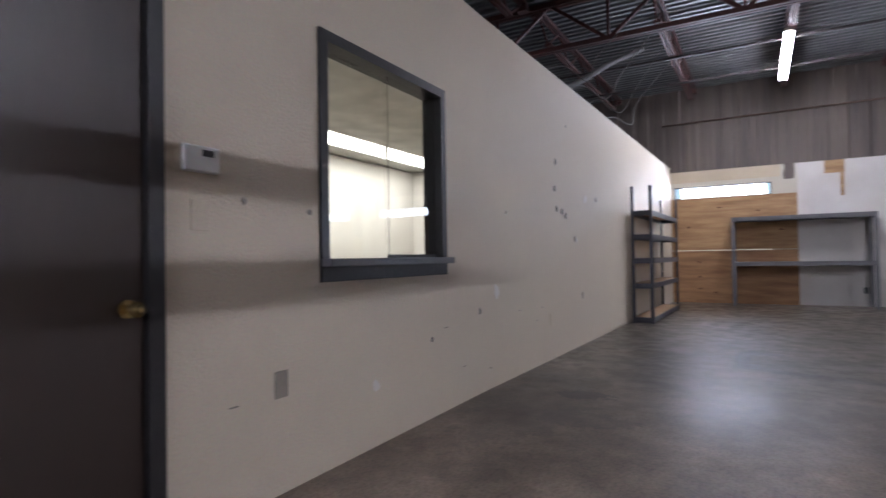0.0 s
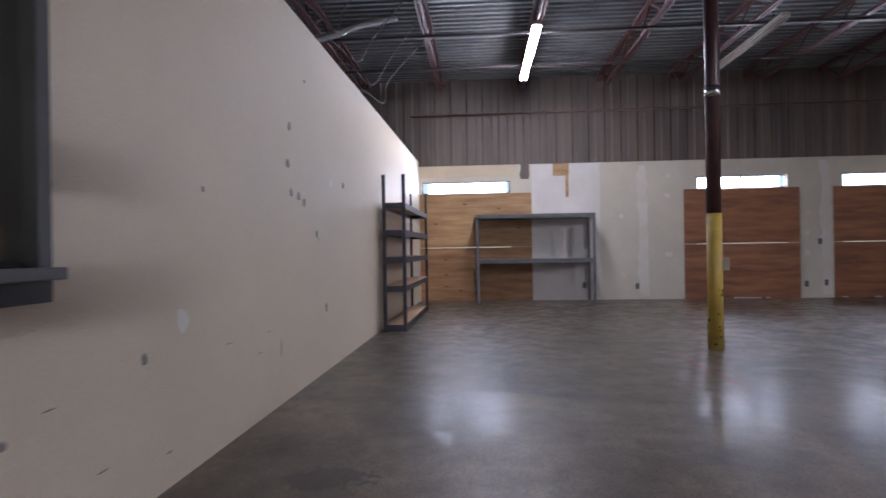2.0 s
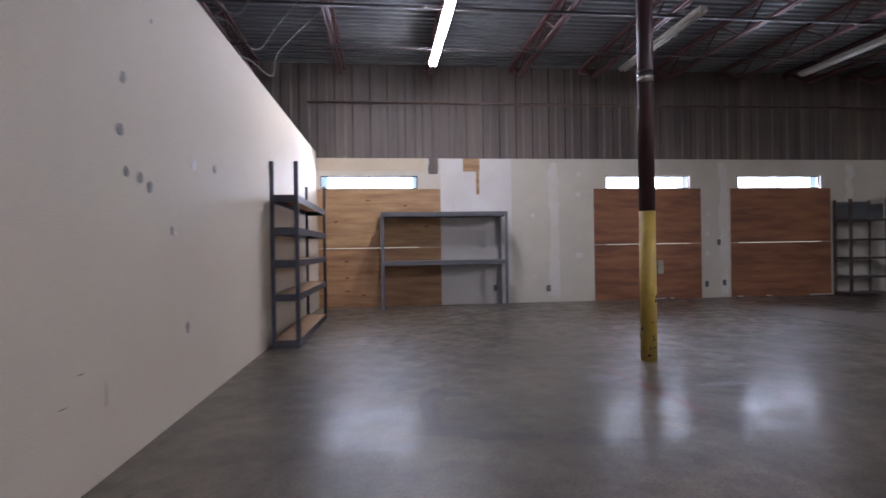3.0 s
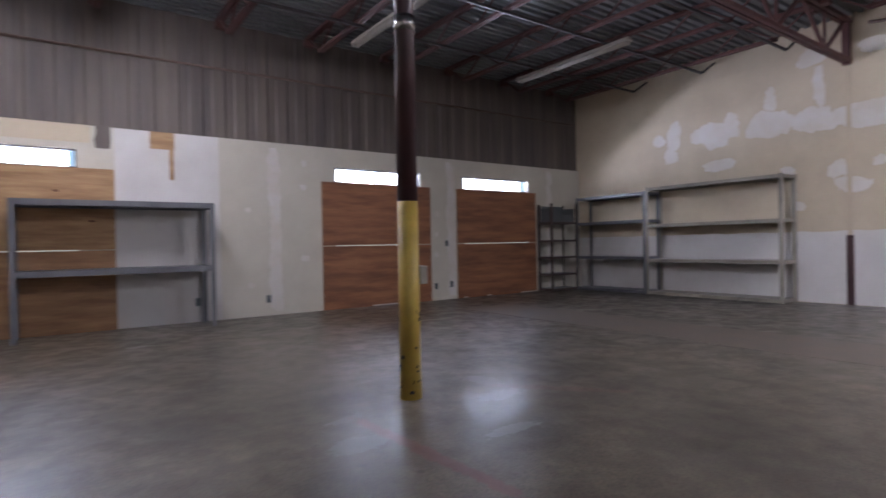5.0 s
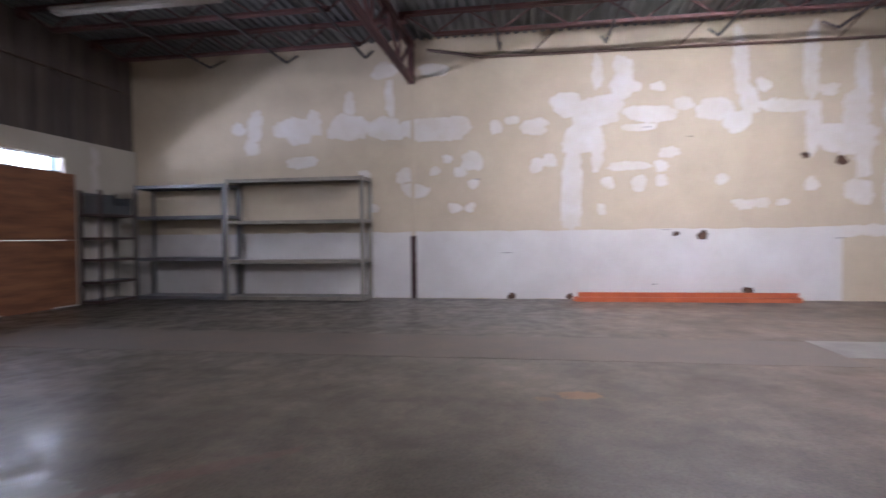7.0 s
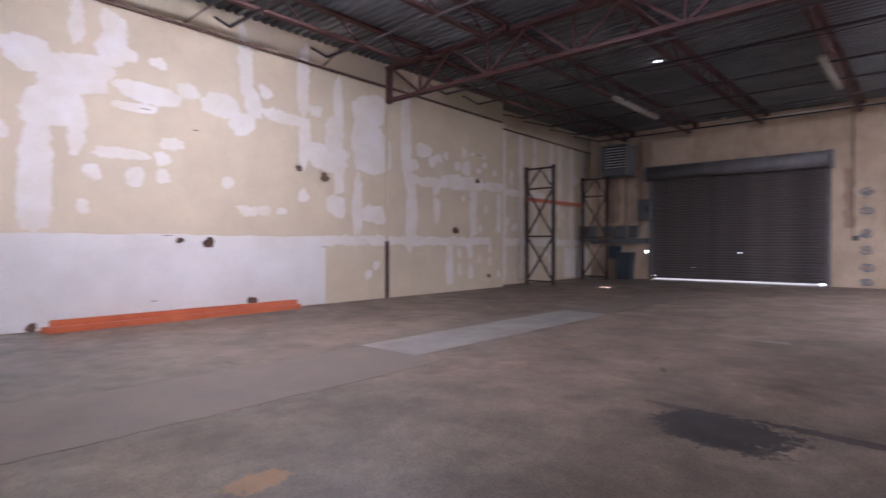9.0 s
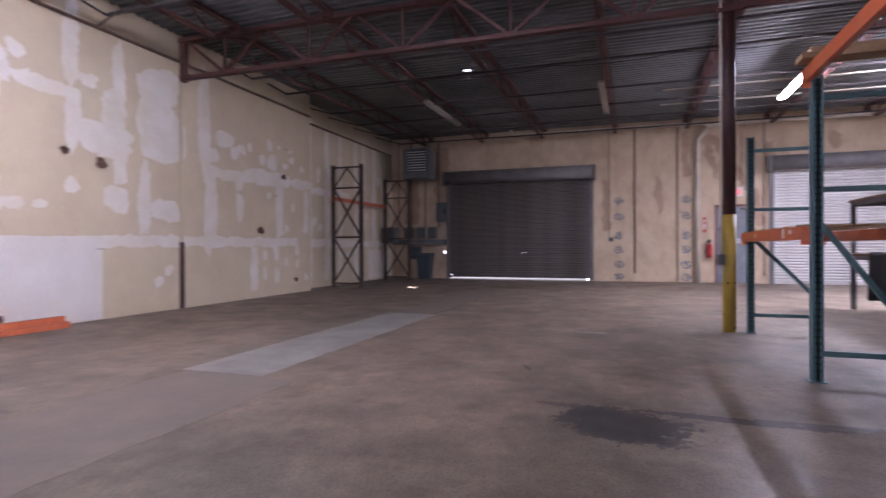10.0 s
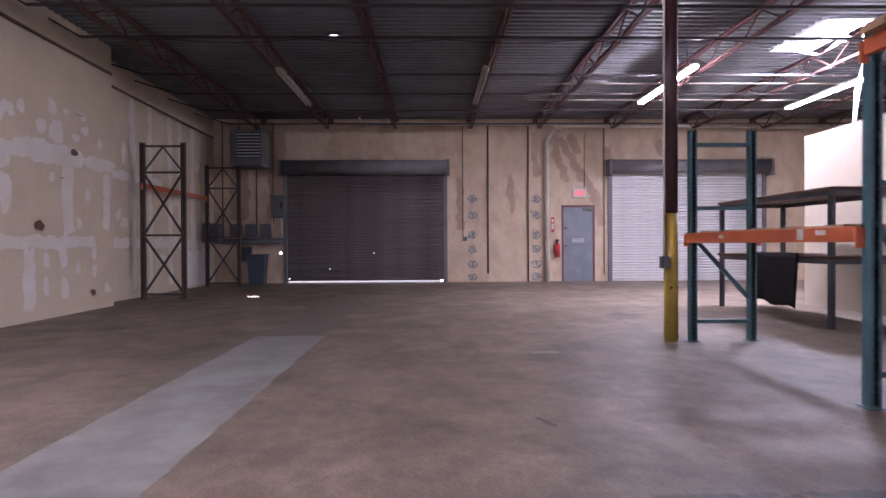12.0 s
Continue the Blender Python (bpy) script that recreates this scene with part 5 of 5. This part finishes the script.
# north drywall: white sheets, raw strips, a notch
part("white_sheet", skin(B(), "y", NORTH, 1.58, 2.96, 0.0, 2.795, -0.003, 71, 0.004), M_WHITE, north, "whiter drywall sheet")
part("taped_seam", coat_band(B(), "y", NORTH, (3.81, 0.0), (3.81, 2.79), 0.18, -0.0012, 72), M_MUD, north)
part("taped_seam", coat_band(B(), "y", NORTH, (7.37, 0.0), (7.37, 2.79), 0.18, -0.0012, 73), M_MUD, north)
part("taped_seam", coat_band(B(), "y", NORTH, (10.18, 0.0), (10.18, 2.79), 0.15, -0.0012, 74), M_MUD, north)
part("raw_board", box(B(), 2.02, 2.34, NORTH - 0.012, NORTH - 0.0035, 2.55, 2.798), M_PLYLIGHT, north, "raw brown board scrap")
part("raw_board", box(B(), 2.27, 2.33, NORTH - 0.011, NORTH - 0.0035, 2.11, 2.548), M_PLYLIGHT, north, "raw brown board strip")
part("torn_notch", skin(B(), "y", NORTH, 1.36, 1.53, 2.50, 2.82, -0.004, 75, 0.02), M_DARKWALL, north, "dark torn notch at the top edge")
part("cream_sheet", box(B(), -0.73, 1.30, NORTH - 0.010, NORTH - 0.001, 2.56, 2.80), M_TAN, north, "cream strip above the window")
for k in range(26):
    rnd = random.Random(820 + k)
    px = rnd.choice((2.2, 2.6, 3.4, 3.8, 4.3, 7.0, 7.37, 10.2)) + rnd.uniform(-0.05, 0.05)
    part("screw_dab", coat(B(), "y", px, rnd.choice((0.5, 0.9, 1.3, 1.7, 2.1, 2.5)), 0.05, 0.05, NORTH, -0.0016, 830 + k, 12), M_MUD, north)
# light gaps under the boards are left open; knots on the pale sheet
bd = bpy.data.objects["plywood_boarding"]
M_KNOT = material("plywood_knot", (0.17, 0.075, 0.035), 0.7, 0)
for k, (px, pz) in enumerate(((-0.2, 0.30), (-0.2, 0.55), (-0.21, 0.86), (0.9, 1.9), (0.2, 2.0), (1.3, 1.5), (-0.4, 1.6), (0.1, 0.22))):
    part("knot", blob(B(), "y", px, pz, 0.04, 0.016, -0.022, -0.001, 860 + k, 12), M_KNOT, bd)

# partition: small patches, nail holes, scuffs
M_GREYDAB = material("grey_wall_dab", (0.27, 0.245, 0.225), 0.7, 0)
for k, (py, pz, r) in enumerate(((5.64, 2.00, 0.028), (5.60, 1.72, 0.030), (5.66, 1.51, 0.026), (5.82, 1.50, 0.03), (5.94, 1.46, 0.03), (7.11, 1.73, 0.03), (6.25, 1.22, 0.022), (6.49, 0.57, 0.03), (5.99, 2.44, 0.014), (3.9, 0.62, 0.02), (3.2, 0.5, 0.014), (4.4, 1.4, 0.012), (1.72, 1.27, 0.012), (2.1, 1.25, 0.012), (1.9, 2.36, 0.05))):
    part("grey_dab", blob(B(), "x", py, pz, r, r * 1.15, partition_x(py), 0.0035, 600 + k, 14, 0.2), M_GREYDAB, west)
for k, (py, pz, r) in enumerate(((6.66, 1.70, 0.045), (6.3, 1.20, 0.03), (4.2, 0.75, 0.05), (2.6, 0.33, 0.03))):
    part("pale_dab", blob(B(), "x", py, pz, r, r, partition_x(py), 0.0035, 640 + k, 14, 0.3), M_WHITE, west)
for k in range(7):
    rnd = random.Random(660 + k)
    py = rnd.uniform(1.6, 5.5)
    part("scuff_mark", blob(B(), "x", py, rnd.uniform(0.15, 0.6), rnd.uniform(0.015, 0.05), 0.003, partition_x(py), 0.003, 680 + k, 10), M_GREYDAB, west)

# south concrete: rub marks of old blue spray paint, damp runs
M_RUN = feathered(material("damp_run", (0.45, 0.32, 0.225), 0.7, 0, (0.34, 0.235, 0.165), 3, 40, 0.15), 4.0, 1.0)
for cx in (4.38, 2.57):
    for k, cz in enumerate((0.14, 0.50, 0.92, 1.32, 1.88, 2.34)):
        rnd = random.Random(int(cx * 100) + k)
        ring = B()
        m = 14
        pts = [(cx + 0.11 * math.cos(6.283 * i / m) * rnd.uniform(0.7, 1.3), cz + 0.08 * math.sin(6.283 * i / m) * rnd.uniform(0.6, 1.4)) for i in range(m)]
        for (xa, za), (xb, zb) in zip(pts, pts[1:] + pts[:1]):
            bar(ring, (xa, SOUTH + 0.002, za), (xb, SOUTH + 0.002, zb), 0.004, rnd.uniform(0.03, 0.055))
        for _ in range(4):
            xa, za = cx + rnd.uniform(-0.12, 0.12), cz + rnd.uniform(-0.1, 0.1)
            bar(ring, (xa, SOUTH + 0.0025, za), (xa + rnd.uniform(-0.08, 0.08), SOUTH + 0.0025, za + rnd.uniform(-0.12, 0.12)), 0.004, 0.03)
        part("paint_mark", ring, M_SPRAY, south, "faded blue sprayed ring")
        part("bare_spot", blob(B(), "y", cx + rnd.uniform(-0.02, 0.02), cz, 0.045, 0.045, SOUTH, 0.008, 950 + k, 12), M_PATCH, south)
for k, (x0, z0, x1, z1, w) in enumerate(((2.10, 4.15, 1.98, 3.45, 0.20), (2.00, 3.55, 1.62, 2.75, 0.22), (1.95, 4.1, 1.35, 3.1, 0.22), (1.42, 3.2, 0.80, 2.35, 0.26), (0.95, 2.6, 0.66, 1.5, 0.22), (1.70, 4.2, 1.30, 3.6, 0.18),
                                          (0.55, 3.9, 0.42, 3.1, 0.22), (-0.9, 4.1, -1.05, 3.5, 0.2), (2.62, 4.3, 2.55, 2.9, 0.16), (3.35, 3.1, 3.25, 1.9, 0.18), (4.75, 3.0, 4.70, 1.4, 0.2), (9.9, 4.3, 9.8, 1.9, 0.5), (10.9, 4.3, 10.9, 1.7, 0.5))):
    part("damp_run", coat_band(B(), "y", SOUTH, (x0, z0), (x1, z1), w, 0.0011 + 0.00005 * k, 970 + k, 0.05), M_RUN, south, "dark damp run")


# ================= FLOOR MARKS =================
part("repair_strip", skin(B(), "z", 0.0, 6.80, 7.60, -1.5, 2.70, 0.0025, 41, 0.010), M_PATCH, floor, "pale repaired floor strip")
M_PATCHDARK = material("dark_floor_repair", (0.180, 0.142, 0.110), 0.55, 0, (0.080, 0.064, 0.053), 2.6, 26, 0.2, amount=0.75)
part("repair_strip", skin(B(), "z", 0.0, 6.45, 7.55, 2.72, 11.5, 0.0022, 42, 0.014), M_PATCHDARK, floor, "darker repaired floor strip")
part("repair_strip", skin(B(), "z", 0.0, 6.85, 7.55, -6.8, -1.52, 0.0020, 43, 0.014), M_PATCHDARK, floor, "darker repaired floor strip")

# ================= ROOF CLUTTER =================
e = thing("skylight", (SKY_X0 + SKY_X1) / 2, (SKY_Y0 + SKY_Y1) / 2, ROOF, "bright roof skylight with torn white lining hanging down", "skylight", kind="structure")
cb = B()
hx, hy = (SKY_X1 - SKY_X0) / 2, (SKY_Y1 - SKY_Y0) / 2
for xa, xb, ya, yb in ((-hx - 0.03, -hx, -hy, hy), (hx, hx + 0.03, -hy, hy), (-hx - 0.03, hx + 0.03, -hy - 0.03, -hy), (-hx - 0.03, hx + 0.03, hy, hy + 0.03)):
    box(cb, xa, xb, ya, yb, -0.03, 0.15)
part("curb", cb, M_PLASTIC, e)
part("dome", box(B(), -hx, hx, -hy, hy, 0.155, 0.175), M_PLASTIC, e)
M_FOIL = material("white_insulation_film", (0.78, 0.78, 0.80), 0.5, 0)


def ribbon(pts, w, seed):
    rnd = random.Random(seed)
    bm = B()
    prev = None
    for i, p in enumerate(pts):
        a = rnd.uniform(0, 3.14) if 0 < i < len(pts) - 1 else 1.2
        d = Vector((math.cos(a), math.sin(a), 0.25)) * w / 2
        cur = (bm.verts.new(Vector(p) - d), bm.verts.new(Vector(p) + d))
        if prev:
            bm.faces.new((prev[0], prev[1], cur[1], cur[0])).smooth = True
        prev = cur
    bmesh.ops.solidify(bm, geom=list(bm.faces), thickness=0.004)
    return bm


part("torn_lining", ribbon([(0.30, 0.4, -0.02), (0.2, 0.5, -0.14), (-0.1, 0.45, -0.28), (-0.32, 0.3, -0.20), (-0.36, 0.1, -0.03)], 0.10, 1), M_FOIL, e, "torn white film")
part("torn_lining", ribbon([(0.33, -0.3, -0.02), (0.25, -0.2, -0.2), (0.0, 0.0, -0.34), (-0.2, 0.1, -0.22), (-0.3, 0.4, -0.02)], 0.09, 2), M_FOIL, e, "torn white film")
part("torn_lining", ribbon([(-0.34, 0.55, -0.02), (-0.38, 0.5, -0.5), (-0.40, 0.35, -1.0), (-0.45, 0.2, -1.64)], 0.13, 3), M_FOIL, e, "long torn white strip")
# the deck is uncut here; a glowing patch stands for the sky
M_SKYHOLE = glow("sky_patch_glow", (0.88, 0.93, 1.0), 3)
e = thing("roof_hole", 7.16, -4.31, ROOF, "ragged roof hole with a glowing patch for the bright sky", "roof hole", kind="structure")
part("torn_edge", box(box(B(), -0.15, 0.15, -0.11, -0.085, -0.012, -0.003), -0.15, 0.12, 0.085, 0.11, -0.014, -0.003), M_PURLIN, e)
part("opening", blob(B(), "z", 0.0, 0.0, 0.085, 0.045, -0.003, -0.004, 77, 14, 0.3), M_SKYHOLE, e, "glowing patch standing for the bright sky")
for py, pz in ((-5.9, 4.26), (-7.0, 4.22), (-8.0, 4.24)):
    solid("ceiling_conduit", string(B(), [(3.4, py, pz), (-0.5, py, pz + 0.01), (-7.9, py, pz)], 0.016, 8), M_PIPE, "thin pale conduit under the roof joists", "conduit", "ceiling conduits")
def eased(pts, n=7):
    """A smooth run through the given points."""
    out = []
    p = [Vector(a) for a in (pts[0], *pts, pts[-1])]
    for i in range(1, len(p) - 2):
        for k in range(n):
            s = k / n
            out.append(0.5 * (2 * p[i] + (p[i + 1] - p[i - 1]) * s + (2 * p[i - 1] - 5 * p[i] + 4 * p[i + 1] - p[i + 2]) * s * s + (3 * p[i] - p[i - 1] - 3 * p[i + 1] + p[i + 2]) * s ** 3))
    return out + [p[-1]]


M_CABLE = material("dusty_cable", (0.10, 0.095, 0.09), 0.7, 0)
for k in range(4):
    rnd = random.Random(40 + k)
    y0 = 5.6 + 0.8 * k
    pts = [(-1.10, y0, OFFICE_TOP + 0.008), (-0.93, y0 + 0.4, 3.06 + 0.1 * rnd.random()), (-0.76, y0 + 0.9, 3.04), (-0.62 - 0.2 * rnd.random(), y0 + 1.4, 3.50), (-0.30, y0 + 1.9, 4.22)]
    solid("loose_cable", string(B(), eased(pts), 0.007 + 0.003 * (k % 2), 6), M_CABLE, "loose grey cable hanging over the partition top", "cable", "loose cables")
solid("flex_duct", string(B(), eased([(-1.5, 6.2, OFFICE_TOP + 0.03), (-1.2, 7.2, 3.25), (-0.9, 8.2, 3.8), (-0.6, 9.0, 4.2)]), 0.04, 10), M_CABLE, "grey flexible duct rising above the partition", "duct")
for py, x0, x1, sag in ((-7.8, -4.0, 8.0, 0.10), (-3.3, -3.0, 9.5, 0.12), (5.9, -2.0, 9.5, 0.10)):
    pts = [(x0 + (x1 - x0) * i / 24, py + 0.012 * math.sin(i), 4.168 - sag * abs(math.sin(i * math.pi / 4)) * 0.5) for i in range(25)]
    solid("ceiling_cable", string(B(), pts, 0.007, 6), M_BLACK, "thin black cable sagging under the joists", "cable", "ceiling cables")
for y0, y1 in ((10.6, 12.9),):
    solid("ceiling_pipe", string(B(), [(-0.9, NORTH + 0.05, 3.86), (11.1, NORTH + 0.05, 3.90)], 0.02, 8), M_RUSTPIPE, "thin brown pipe along the siding", "pipe")

# paper labels on the rack beams
for k, (ly, lz, lw, lh) in enumerate(((-0.2, 1.13, 0.08, 0.035), (0.92, 1.13, 0.07, 0.08), (1.12, 1.14, 0.10, 0.035), (3.1, 2.33, 0.16, 0.06))):
    solid("paper_label", box(B(), RX1 + 0.0555, RX1 + 0.0570, ly, ly + lw, lz - lh / 2, lz + lh / 2), M_PLASTIC, "white paper label stuck on an orange beam", "label", "beam labels")
